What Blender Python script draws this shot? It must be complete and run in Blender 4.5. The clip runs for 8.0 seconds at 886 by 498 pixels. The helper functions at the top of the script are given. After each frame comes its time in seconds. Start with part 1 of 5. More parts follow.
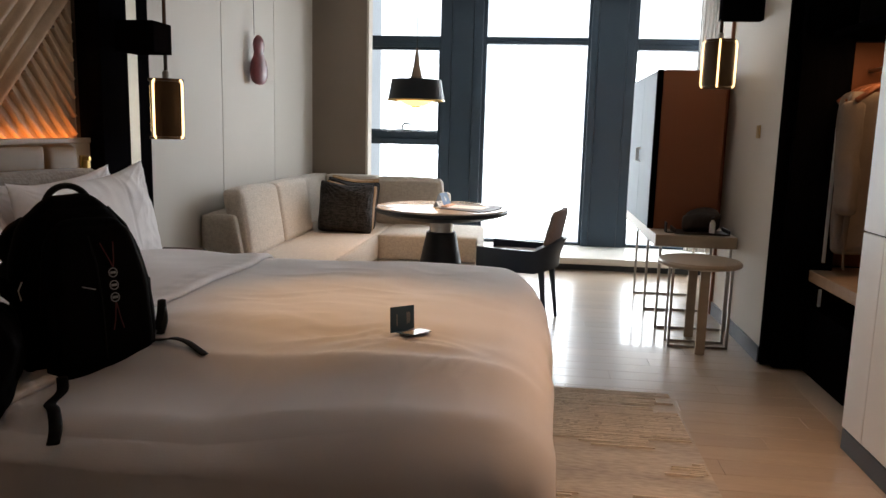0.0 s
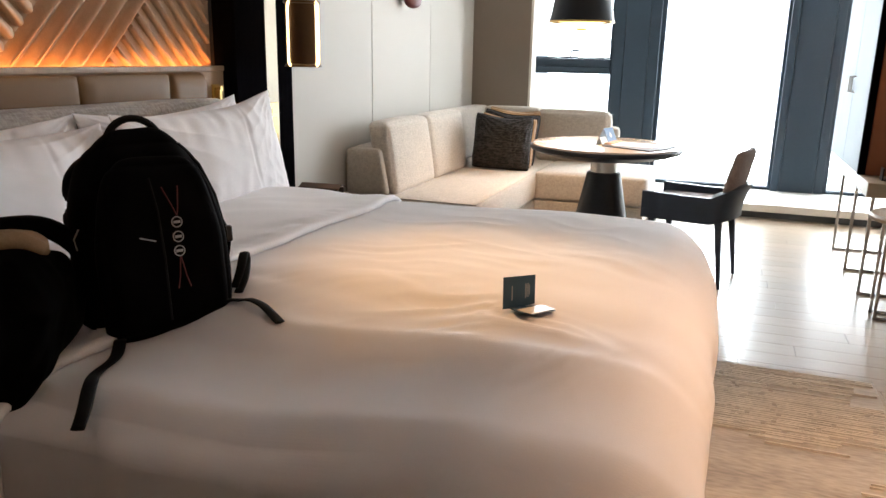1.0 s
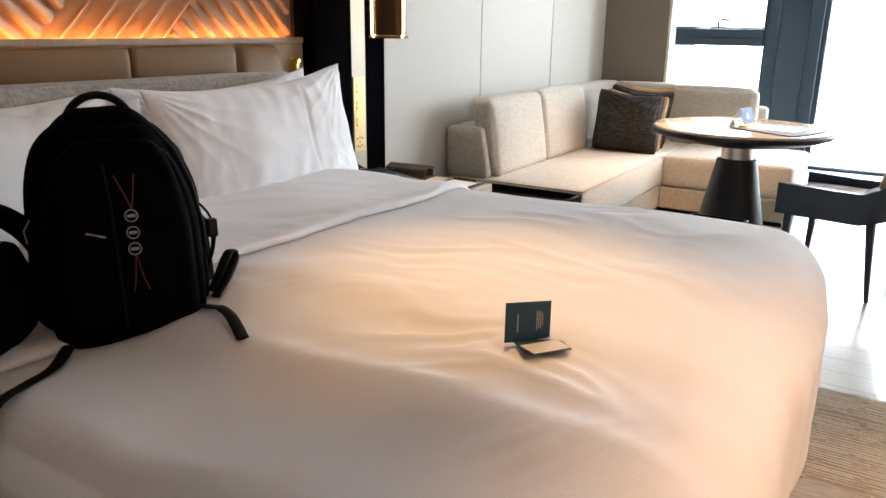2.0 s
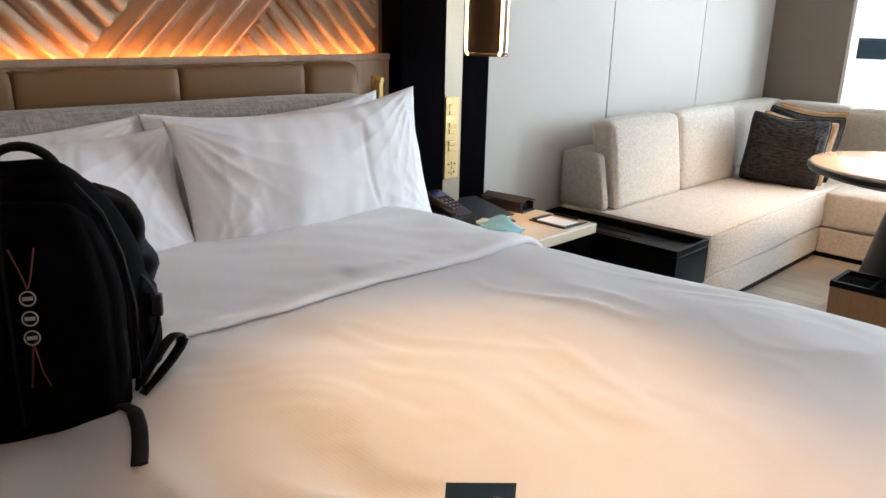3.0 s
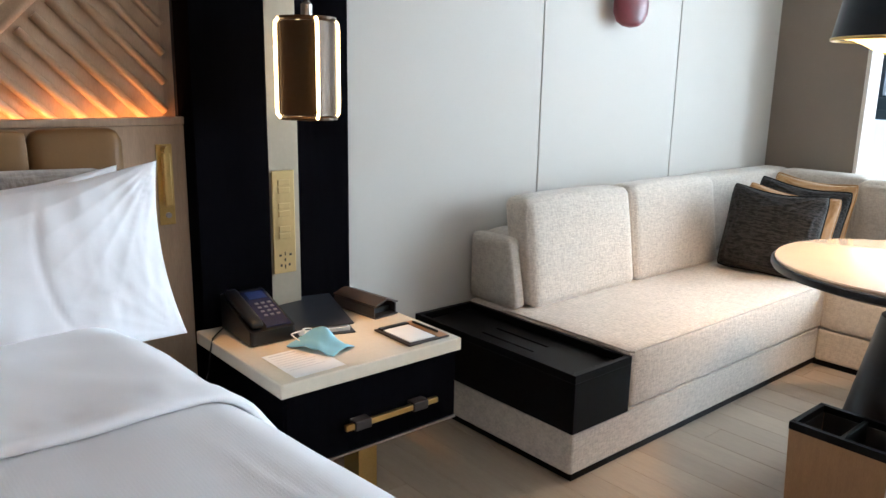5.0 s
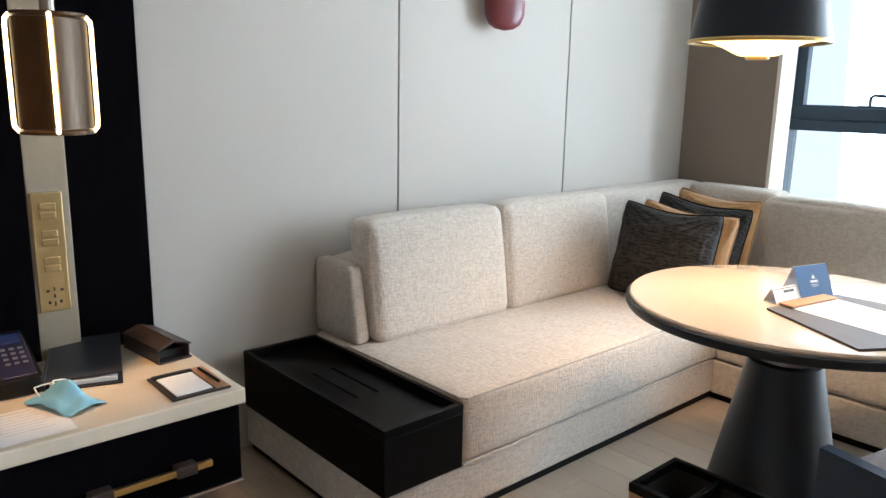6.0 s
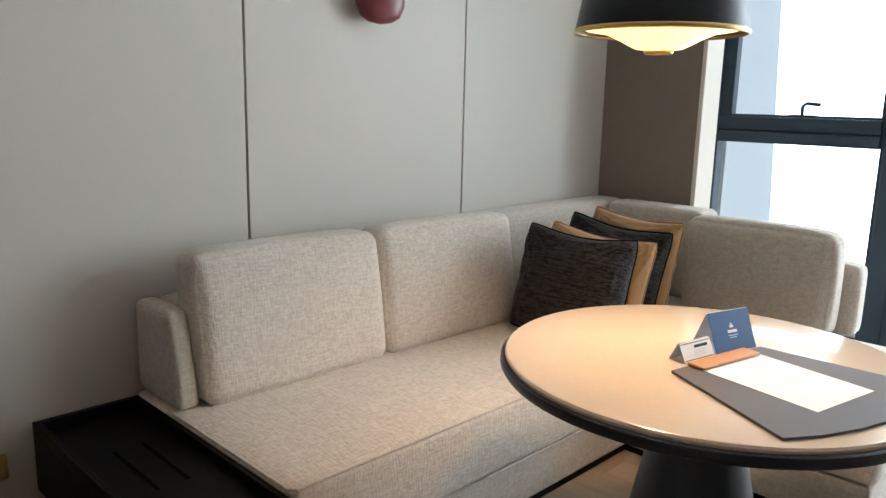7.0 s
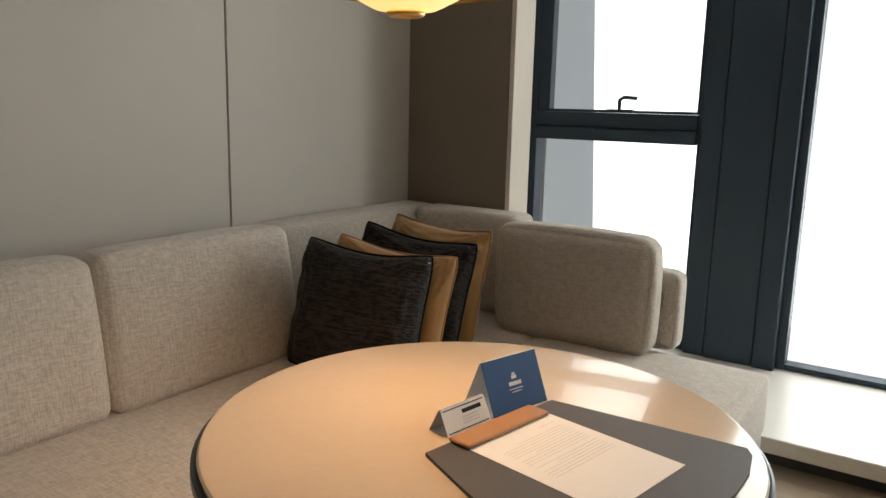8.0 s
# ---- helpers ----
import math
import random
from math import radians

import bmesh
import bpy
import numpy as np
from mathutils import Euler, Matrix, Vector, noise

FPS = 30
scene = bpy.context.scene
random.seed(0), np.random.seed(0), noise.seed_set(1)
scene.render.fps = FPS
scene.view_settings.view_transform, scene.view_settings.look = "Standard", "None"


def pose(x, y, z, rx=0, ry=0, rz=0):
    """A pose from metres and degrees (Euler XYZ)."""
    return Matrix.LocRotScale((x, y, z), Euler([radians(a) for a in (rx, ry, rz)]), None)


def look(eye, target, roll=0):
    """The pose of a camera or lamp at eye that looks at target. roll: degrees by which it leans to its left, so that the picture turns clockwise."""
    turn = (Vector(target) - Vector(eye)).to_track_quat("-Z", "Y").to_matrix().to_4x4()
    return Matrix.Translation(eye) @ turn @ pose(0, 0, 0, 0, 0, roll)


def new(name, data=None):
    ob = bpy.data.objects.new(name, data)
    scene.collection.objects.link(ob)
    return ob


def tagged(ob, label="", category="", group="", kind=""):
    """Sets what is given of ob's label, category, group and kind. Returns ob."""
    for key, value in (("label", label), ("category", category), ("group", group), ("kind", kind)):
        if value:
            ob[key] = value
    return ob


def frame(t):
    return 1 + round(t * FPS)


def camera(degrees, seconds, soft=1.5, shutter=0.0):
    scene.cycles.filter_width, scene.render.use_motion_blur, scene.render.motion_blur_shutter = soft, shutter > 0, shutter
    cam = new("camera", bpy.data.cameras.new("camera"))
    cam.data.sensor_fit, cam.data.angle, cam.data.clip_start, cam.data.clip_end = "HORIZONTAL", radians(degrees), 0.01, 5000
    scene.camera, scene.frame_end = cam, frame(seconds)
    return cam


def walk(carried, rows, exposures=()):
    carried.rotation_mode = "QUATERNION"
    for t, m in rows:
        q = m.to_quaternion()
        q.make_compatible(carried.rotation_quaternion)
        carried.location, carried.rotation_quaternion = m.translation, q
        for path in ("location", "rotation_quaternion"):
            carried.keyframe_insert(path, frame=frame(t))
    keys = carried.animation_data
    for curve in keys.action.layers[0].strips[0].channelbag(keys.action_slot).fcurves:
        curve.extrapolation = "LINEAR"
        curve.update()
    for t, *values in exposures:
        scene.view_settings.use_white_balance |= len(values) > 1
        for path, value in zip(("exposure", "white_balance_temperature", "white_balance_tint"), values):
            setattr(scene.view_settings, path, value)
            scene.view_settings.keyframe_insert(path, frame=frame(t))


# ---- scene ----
cam = camera(61.1, 8.0)
PATH = [
    (0, (2.479, -1.136, 1.373), (2.245, 0.826, 1.061), 1.5),
    (0.5, (2.466, -0.9, 1.355), (2.01, 1.005, 0.954), 1.4),
    (1, (2.519, -0.617, 1.351), (1.855, 1.203, 0.854), 1.1),
    (1.5, (2.641, -0.383, 1.346), (1.835, 1.362, 0.792), 0.9),
    (2, (2.669, -0.126, 1.339), (1.658, 1.504, 0.772), 0.7),
    (2.2, (2.666, -0.025, 1.359), (1.555, 1.534, 0.78), 0.9),
    (3.3, (2.659, 0.637, 1.431), (1.282, 1.975, 0.871), 1.1),
    (3.5, (2.641, 0.743, 1.42), (1.244, 2.071, 0.886), 0.9),
    (4, (2.556, 1.082, 1.444), (1.124, 2.387, 0.949), 1.2),
    (5.3, (2.723, 1.95, 1.421), (1.231, 3.211, 0.989), 1.0),
    (5.5, (2.75, 2.096, 1.436), (1.263, 3.361, 1.004), 1.1),
    (6, (2.781, 2.479, 1.434), (1.317, 3.777, 1.016), 1.1),
    (6.5, (2.705, 2.814, 1.415), (1.275, 4.156, 1.018), 1.1),
    (7, (2.58, 3.132, 1.415), (1.199, 4.525, 1.026), 1.3),
    (7.5, (2.477, 3.496, 1.366), (1.214, 4.999, 0.984), 1.3),
    (8, (2.447, 3.786, 1.377), (1.355, 5.419, 1.0), 1.4),
]
# white balance and brightness of the clip's camera along the way
EXPOSURES = [
    (0.0, -0.60, 6500, 10), (0.5, -0.08, 6450, 9), (1.0, 0.32, 6350, 8), (1.5, 0.44, 6200, 7), (2.0, 0.48, 6100, 6), (3.4, 0.43, 5600, 3), (4.1, 0.36, 5450, 2),
    (5.5, 0.46, 5650, 4), (6.0, 0.22, 5700, 4), (6.5, -0.08, 5750, 4), (7.0, -0.40, 6050, 5), (7.5, -0.74, 6400, 6), (8.0, -1.32, 7100, 9),
]
walk(cam, [(t, look(eye, target, roll)) for t, eye, target, roll in PATH], EXPOSURES)

# ---------------------------------------------------------------- world and light
world = bpy.data.worlds.new("sky")
scene.world = world
world.use_nodes = True
wn = world.node_tree.nodes
sky = wn.new("ShaderNodeTexSky")
sky.sky_type, sky.sun_disc = "NISHITA", False
sky.sun_elevation, sky.sun_rotation = radians(38), radians(20)
wn["Background"].inputs["Strength"].default_value = 0.15
world.node_tree.links.new(sky.outputs["Color"], wn["Background"].inputs["Color"])


def lamp(name, kind, energy, colour, m, size=0.1, size_y=None, spot=60, blend=0.6):
    data = bpy.data.lights.new(name, kind)
    data.energy, data.color = energy, colour
    if kind == "AREA":
        data.shape, data.size, data.size_y = "RECTANGLE", size, size_y or size
    elif kind == "SUN":
        data.angle = radians(size)
    else:
        data.shadow_soft_size = size
    if kind == "SPOT":
        data.spot_size, data.spot_blend = radians(spot), blend
    ob = new(name, data)
    ob.matrix_world = m
    return ob


DAY = (0.90, 0.95, 1.0)
WARM = (1.0, 0.52, 0.20)
lamp("hazy_sun", "SUN", 0.8, (1.0, 0.97, 0.92), look((2, 12, 8), (2, 6, 0)), 20)
# skylight entering through the three glazed bays
lamp("bay_light_a", "AREA", 17, DAY, look((0.98, 8.06, 1.5), (0.98, 5.0, 1.1)), 0.68, 2.5)
lamp("bay_light_b", "AREA", 88, DAY, look((2.43, 8.06, 1.5), (2.43, 5.0, 1.1)), 1.1, 2.6)
lamp("bay_light_c", "AREA", 60, DAY, look((3.90, 8.06, 1.5), (3.7, 5.0, 1.1)), 0.62, 2.6)
# warm light hidden behind the shelf of the headboard
lamp("cove_light", "AREA", 2.5, (1.0, 0.34, 0.09), pose(0.009, 1.55, 1.262, 180, 0, 90), 2.36, 0.014)
# ceiling downlights over bed, bedside table and dining table
lamp("downlight_bed", "SPOT", 115, (1.0, 0.54, 0.21), look((1.81, 1.64, 2.86), (1.86, 1.44, 0.7)), 0.04, spot=37, blend=1.0)
lamp("downlight_bedside", "SPOT", 150, (1.0, 0.50, 0.17), look((0.45, 3.06, 2.86), (0.33, 3.11, 0.5)), 0.04, spot=24, blend=0.9)
lamp("entry_light_a", "SPOT", 8, (1.0, 0.50, 0.26), look((2.1, -1.1, 2.86), (2.0, 0.1, 0.5)), 0.05, spot=120, blend=0.8)
lamp("entry_light_b", "SPOT", 250, (1.0, 0.57, 0.32), look((3.6, 1.1, 2.86), (3.6, 1.2, 0.0)), 0.05, spot=76, blend=0.8)
lamp("table_lamp_bulb", "SPOT", 112, (1.0, 0.61, 0.34), look((1.485, 5.065, 1.60), (1.486, 5.065, 0.7)), 0.03, spot=124, blend=1.0)

# ---------------------------------------------------------------- materials


def mat(name, colour, rough=0.6, metal=0.0, vary=0.12, scale=6.0, bump=0.0, bscale=60.0, stretch=(1, 1, 1), sheen=0.0, coat=0.0, emit=None, power=0.0, island=0.0, spec=0.5):
    """A surface with broad tone variation, fine grain and a matching relief."""
    m = bpy.data.materials.new(name)
    m.use_nodes = True
    n, l = m.node_tree.nodes, m.node_tree.links
    b = n["Principled BSDF"]
    b.inputs["Roughness"].default_value, b.inputs["Metallic"].default_value = rough, metal
    b.inputs["Sheen Weight"].default_value, b.inputs["Coat Weight"].default_value = sheen, coat
    b.inputs["Specular IOR Level"].default_value = spec
    tc = n.new("ShaderNodeTexCoord")
    mp = n.new("ShaderNodeMapping")
    mp.inputs["Scale"].default_value = stretch
    l.new(tc.outputs["Object"], mp.inputs["Vector"])
    big, fine = n.new("ShaderNodeTexNoise"), n.new("ShaderNodeTexNoise")
    big.inputs["Scale"].default_value, fine.inputs["Scale"].default_value = scale, bscale
    big.inputs["Detail"].default_value, fine.inputs["Detail"].default_value = 4, 3
    l.new(mp.outputs["Vector"], big.inputs["Vector"])
    l.new(mp.outputs["Vector"], fine.inputs["Vector"])
    mix = n.new("ShaderNodeMath")
    mix.operation = "MULTIPLY_ADD"
    mix.inputs[1].default_value = 0.5
    l.new(fine.outputs["Fac"], mix.inputs[0])
    half = n.new("ShaderNodeMath")
    half.operation = "MULTIPLY"
    half.inputs[1].default_value = 0.5
    l.new(big.outputs["Fac"], half.inputs[0])
    l.new(half.outputs[0], mix.inputs[2])
    ramp = n.new("ShaderNodeValToRGB")
    ramp.color_ramp.elements[0].position, ramp.color_ramp.elements[1].position = 0.3, 0.7
    ramp.color_ramp.elements[0].color = (*[c * (1 - vary) for c in colour], 1)
    ramp.color_ramp.elements[1].color = (*[min(1, c * (1 + vary)) for c in colour], 1)
    l.new(mix.outputs[0], ramp.inputs["Fac"])
    out = ramp.outputs["Color"]
    if island:
        info, hsv = n.new("ShaderNodeObjectInfo"), n.new("ShaderNodeHueSaturation")
        mr = n.new("ShaderNodeMapRange")
        mr.inputs["To Min"].default_value, mr.inputs["To Max"].default_value = 1 - island, 1 + island
        l.new(info.outputs["Random"], mr.inputs["Value"])
        l.new(mr.outputs["Result"], hsv.inputs["Value"])
        l.new(out, hsv.inputs["Color"])
        out = hsv.outputs["Color"]
    l.new(out, b.inputs["Base Color"])
    if bump:
        bp = n.new("ShaderNodeBump")
        bp.inputs["Strength"].default_value, bp.inputs["Distance"].default_value = bump, 0.004
        l.new(mix.outputs[0], bp.inputs["Height"])
        l.new(bp.outputs["Normal"], b.inputs["Normal"])
    if emit:
        b.inputs["Emission Color"].default_value, b.inputs["Emission Strength"].default_value = (*emit, 1), power
    return m


def woven(name, light, dark, size=0.006, rough=0.9, bump=0.5, contrast=1.0, sheen=0.25, spec=0.4, threads=((2, 8, 2), (1.6, 1.2, 10), (8, 3, 3))):
    """Coarse woven cloth: crossed threads of uneven tone."""
    m = mat(name, light, rough, sheen=sheen, spec=spec)
    n, l = m.node_tree.nodes, m.node_tree.links
    b = n["Principled BSDF"]
    tc = n.new("ShaderNodeTexCoord")
    facs = []
    for stretch in threads:
        mp, t = n.new("ShaderNodeMapping"), n.new("ShaderNodeTexNoise")
        mp.inputs["Scale"].default_value = stretch
        t.inputs["Scale"].default_value, t.inputs["Detail"].default_value = 0.12 / size, 2
        l.new(tc.outputs["Object"], mp.inputs["Vector"])
        l.new(mp.outputs["Vector"], t.inputs["Vector"])
        facs.append(t.outputs["Fac"])
    a1, a2 = n.new("ShaderNodeMath"), n.new("ShaderNodeMath")
    l.new(facs[0], a1.inputs[0])
    l.new(facs[1], a1.inputs[1])
    l.new(a1.outputs[0], a2.inputs[0])
    l.new(facs[2], a2.inputs[1])
    mr = n.new("ShaderNodeMapRange")
    mr.inputs["From Min"].default_value, mr.inputs["From Max"].default_value = 1.5 - 0.28 / contrast, 1.5 + 0.28 / contrast
    l.new(a2.outputs[0], mr.inputs["Value"])
    mx = n.new("ShaderNodeMix")
    mx.data_type = "RGBA"
    mx.inputs[6].default_value, mx.inputs[7].default_value = (*dark, 1), (*light, 1)
    l.new(mr.outputs["Result"], mx.inputs[0])
    l.new(mx.outputs[2], b.inputs["Base Color"])
    bp = n.new("ShaderNodeBump")
    bp.inputs["Strength"].default_value, bp.inputs["Distance"].default_value = bump, 0.003
    l.new(mr.outputs["Result"], bp.inputs["Height"])
    l.new(bp.outputs["Normal"], b.inputs["Normal"])
    return m


WALL = mat("wall_panel_paint", (0.515, 0.48, 0.43), 0.65, vary=0.03, scale=1.5, bump=0.05, bscale=180)
WALL_R = mat("wall_paint_warm", (0.66, 0.60, 0.52), 0.7, vary=0.03, scale=1.5, bump=0.05, bscale=180)
NIB = mat("taupe_wallcovering", (0.215, 0.172, 0.132), 0.75, vary=0.06, scale=3, bump=0.1, bscale=220)
WHITE = mat("white_lacquer", (0.78, 0.77, 0.74), 0.4, vary=0.02)
CEIL = mat("ceiling_paint", (0.75, 0.74, 0.72), 0.8, vary=0.02)
GROOVE = mat("dark_groove", (0.06, 0.055, 0.05), 0.7)
BLACK = mat("black_stained_wood", (0.0036, 0.0034, 0.0044), 0.8, spec=0.0, vary=0.35, scale=8, bump=0.12, bscale=40, stretch=(6, 6, 0.6))
TRAYB = mat("black_tray_lacquer", (0.0045, 0.0045, 0.005), 0.4, spec=0.09, vary=0.25, scale=8, bump=0.05, bscale=80)
BASEB = mat("dark_baseboard", (0.055, 0.06, 0.065), 0.5)
OAK = mat("pale_oak", (0.44, 0.31, 0.205), 0.5, vary=0.14, scale=5, bump=0.1, bscale=40, stretch=(8, 8, 0.8))
RIB = mat("carved_oak", (0.50, 0.36, 0.235), 0.55, vary=0.12, scale=6, bump=0.12, bscale=60, stretch=(4, 4, 1.0))
LEATHER = mat("tan_leather", (0.20, 0.11, 0.042), 0.5, vary=0.08, scale=3, bump=0.12, bscale=260, spec=0.25)
ORANGE = mat("cognac_leather", (0.26, 0.085, 0.035), 0.5, vary=0.1, scale=3, bump=0.1, bscale=200)
BROWN = mat("brown_leather", (0.036, 0.023, 0.018), 0.5, vary=0.15, scale=8, bump=0.12, bscale=220)
DIMSOUTH = mat("bounce_damping_brown", (0.07, 0.045, 0.03), 0.5, vary=0.2, scale=5, stretch=(8, 8, 0.8))
DESKT = mat("beige_veneer", (0.40, 0.32, 0.235), 0.45, vary=0.1, scale=5, bump=0.05, bscale=60, stretch=(1, 6, 6))
ROBE = mat("taupe_towelling", (0.22, 0.185, 0.16), 0.95, vary=0.12, scale=12, bump=0.5, bscale=180)
GREYF = woven("grey_headboard_cloth", (0.46, 0.42, 0.38), (0.30, 0.27, 0.245), 0.008)
SOFA = woven("oatmeal_weave", (0.63, 0.555, 0.475), (0.45, 0.395, 0.335), 0.0048, bump=0.5, contrast=0.8, threads=((6, 0.9, 6), (1.2, 6, 1.2), (3, 2, 4)))
SOFA_P = woven("oatmeal_weave_plain", (0.55, 0.49, 0.42), (0.43, 0.38, 0.32), 0.006, bump=0.35)
DARKC = woven("charcoal_cloth", (0.034, 0.028, 0.025), (0.005, 0.0046, 0.005), 0.007, rough=0.6, bump=0.7, sheen=0.0, spec=0.25, contrast=1.5, threads=((0.7, 2, 9), (0.5, 2, 13), (2.5, 3, 5)))
GOLDC = mat("gold_satin", (0.35, 0.175, 0.048), 0.42, vary=0.1, scale=10, bump=0.25, bscale=90, sheen=0.3)
LINEN = mat("white_cotton", (0.885, 0.87, 0.885), 0.85, vary=0.02, scale=3, bump=0.12, bscale=420, sheen=0.2)
DUVET = mat("white_waffle_cotton", (0.785, 0.768, 0.778), 0.85, vary=0.025, scale=3, bump=0.2, bscale=380, sheen=0.2)
# fine woven ribs across the duvet cover
dn, dl = DUVET.node_tree.nodes, DUVET.node_tree.links
wave, wmap, wbump = dn.new("ShaderNodeTexWave"), dn.new("ShaderNodeTexCoord"), dn.new("ShaderNodeBump")
wave.inputs["Scale"].default_value, wave.inputs["Distortion"].default_value = 42.0, 0.6
wave.bands_direction = "Y"
wbump.inputs["Strength"].default_value, wbump.inputs["Distance"].default_value = 0.035, 0.002
dl.new(wmap.outputs["Object"], wave.inputs["Vector"])
dl.new(wave.outputs["Fac"], wbump.inputs["Height"])
dl.new(dn["Bump"].outputs["Normal"], wbump.inputs["Normal"])
dl.new(wbump.outputs["Normal"], dn["Principled BSDF"].inputs["Normal"])
BRASS = mat("brushed_brass", (0.62, 0.43, 0.16), 0.32, 1.0, vary=0.1, scale=10, bump=0.05, bscale=120)
PLATE = mat("brass_plate", (0.60, 0.44, 0.20), 0.38, 0.85, vary=0.05)
STRIP = mat("bronze_mirror_strip", (0.40, 0.34, 0.25), 0.45, 0.35, vary=0.06)
SMOKE = mat("smoked_bronze_glass", (0.075, 0.042, 0.018), 0.3, 0.35, vary=0.1, spec=0.3)
BRONZE = mat("dark_bronze", (0.05, 0.032, 0.02), 0.4, 0.6, vary=0.1)
CHROME = mat("brushed_steel", (0.45, 0.42, 0.38), 0.3, 1.0, vary=0.05)
# dark grey, with the blue veil of window glare mixed into the colour
FRAME = mat("window_frame_grey_glare", (0.033, 0.053, 0.076), 0.5, vary=0.08, scale=2, bump=0.03, spec=0.3)
FIN = mat("pale_aluminium_fin", (0.62, 0.66, 0.70), 0.5, vary=0.03)
STONE = mat("sill_stone", (0.70, 0.67, 0.61), 0.3, vary=0.05, scale=4, coat=0.2)
CREAM = mat("cream_marble", (0.72, 0.63, 0.49), 0.22, vary=0.04, scale=5, coat=0.4)
TABLE = mat("cream_stone_top", (0.68, 0.545, 0.405), 0.2, vary=0.03, scale=5, coat=0.6)
EDGE = mat("polished_edge", (0.50, 0.38, 0.25), 0.2, vary=0.05, coat=0.5)
NAVY = mat("dark_table_base", (0.010, 0.014, 0.021), 0.38, spec=0.35, vary=0.2, scale=8, bump=0.05)
CHAIRL = mat("navy_leather", (0.024, 0.040, 0.068), 0.42, vary=0.2, scale=8, bump=0.15, bscale=220)
CHAIRT = woven("taupe_chair_cloth", (0.30, 0.24, 0.22), (0.22, 0.17, 0.16), 0.005)
FLOORM = mat("oiled_oak_floor", (0.36, 0.285, 0.21), 0.3, vary=0.12, scale=5, bump=0.06, bscale=40, stretch=(0.7, 7, 7), coat=0.25, island=0.08)
PALEF = mat("closet_floor", (0.42, 0.35, 0.28), 0.5, vary=0.08)
RUGM = mat("ivory_rug", (0.38, 0.335, 0.275), 0.95, vary=0.40, scale=2.4, bump=0.8, bscale=24, stretch=(0.7, 2.8, 1), sheen=0.3, spec=0.1)
RIBM = mat("ivory_rug_rib", (0.60, 0.545, 0.46), 0.95, vary=0.2, scale=8, bump=0.5, bscale=60, sheen=0.3, spec=0.1)
BAG = mat("black_nylon", (0.0018, 0.0018, 0.0022), 0.85, spec=0.06, vary=0.3, scale=10, bump=0.25, bscale=260)
BAGT = mat("black_webbing", (0.004, 0.004, 0.0045), 0.7, spec=0.2, vary=0.2, bump=0.3, bscale=200)
CLOTHB = mat("beige_lining", (0.42, 0.30, 0.19), 0.8, vary=0.15, scale=12, bump=0.3, bscale=200)
GREYP = mat("grey_print", (0.35, 0.35, 0.36), 0.6)
REDC = mat("dark_red_cord", (0.12, 0.02, 0.02), 0.7)
PAPER = mat("white_paper", (0.82, 0.81, 0.79), 0.7, vary=0.015)
PRINT = mat("grey_ink", (0.64, 0.63, 0.63), 0.7)
WHITEP = mat("white_print", (0.80, 0.82, 0.86), 0.6)
BLUE = mat("blue_card", (0.018, 0.085, 0.25), 0.45, vary=0.05)
TEAL = mat("teal_card", (0.016, 0.066, 0.115), 0.5, vary=0.08)
PAD = mat("grey_leather_pad", (0.075, 0.068, 0.068), 0.55, vary=0.1, bump=0.1, bscale=220)
FOLDC = mat("navy_leatherette", (0.020, 0.021, 0.028), 0.45, vary=0.12, bump=0.1, bscale=220)
TANBAR = mat("tan_leather_bar", (0.42, 0.21, 0.09), 0.5, vary=0.08, bump=0.1, bscale=200)
BINW = mat("bin_wood", (0.34, 0.19, 0.09), 0.45, vary=0.15, scale=8, stretch=(6, 6, 1))
MASKB = mat("pale_blue_nonwoven", (0.22, 0.50, 0.70), 0.8, vary=0.05, bump=0.2, bscale=200)
ARTR = mat("oxblood_lacquer", (0.16, 0.028, 0.035), 0.35, vary=0.15, scale=10, coat=0.3)
PHONE = mat("black_plastic", (0.006, 0.006, 0.007), 0.3, spec=0.35, vary=0.1)
PHDIS = mat("phone_display", (0.03, 0.045, 0.13), 0.2)
KEYP = mat("phone_keys", (0.10, 0.10, 0.13), 0.4)
PHSCR = mat("phone_face", (0.022, 0.022, 0.055), 0.25, vary=0.2)
# near-black that puts the shade of gaps, holes and insides into colour
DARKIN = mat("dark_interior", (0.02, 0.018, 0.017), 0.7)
LED = mat("warm_led", (1.0, 0.8, 0.5), 0.5, emit=(1.0, 0.66, 0.30), power=4.8)
DIFF = mat("glass_diffuser", (0.9, 0.75, 0.45), 0.4, emit=(1.0, 0.66, 0.25), power=2.6)
SHEER = mat("white_sheer", (0.85, 0.85, 0.84), 0.9, vary=0.02, bump=0.1, bscale=300)
BACKD = mat("hazy_white_sky", (0.8, 0.85, 0.9), 1.0, emit=(0.94, 0.97, 1.0), power=3.2)

GLASS = bpy.data.materials.new("window_glass")
GLASS.use_nodes = True
gb = GLASS.node_tree.nodes["Principled BSDF"]
gb.inputs["Transmission Weight"].default_value, gb.inputs["Roughness"].default_value, gb.inputs["IOR"].default_value = 1.0, 0.0, 1.02
gb.inputs["Base Color"].default_value = (0.96, 0.98, 0.98, 1)

# ---------------------------------------------------------------- mesh tools


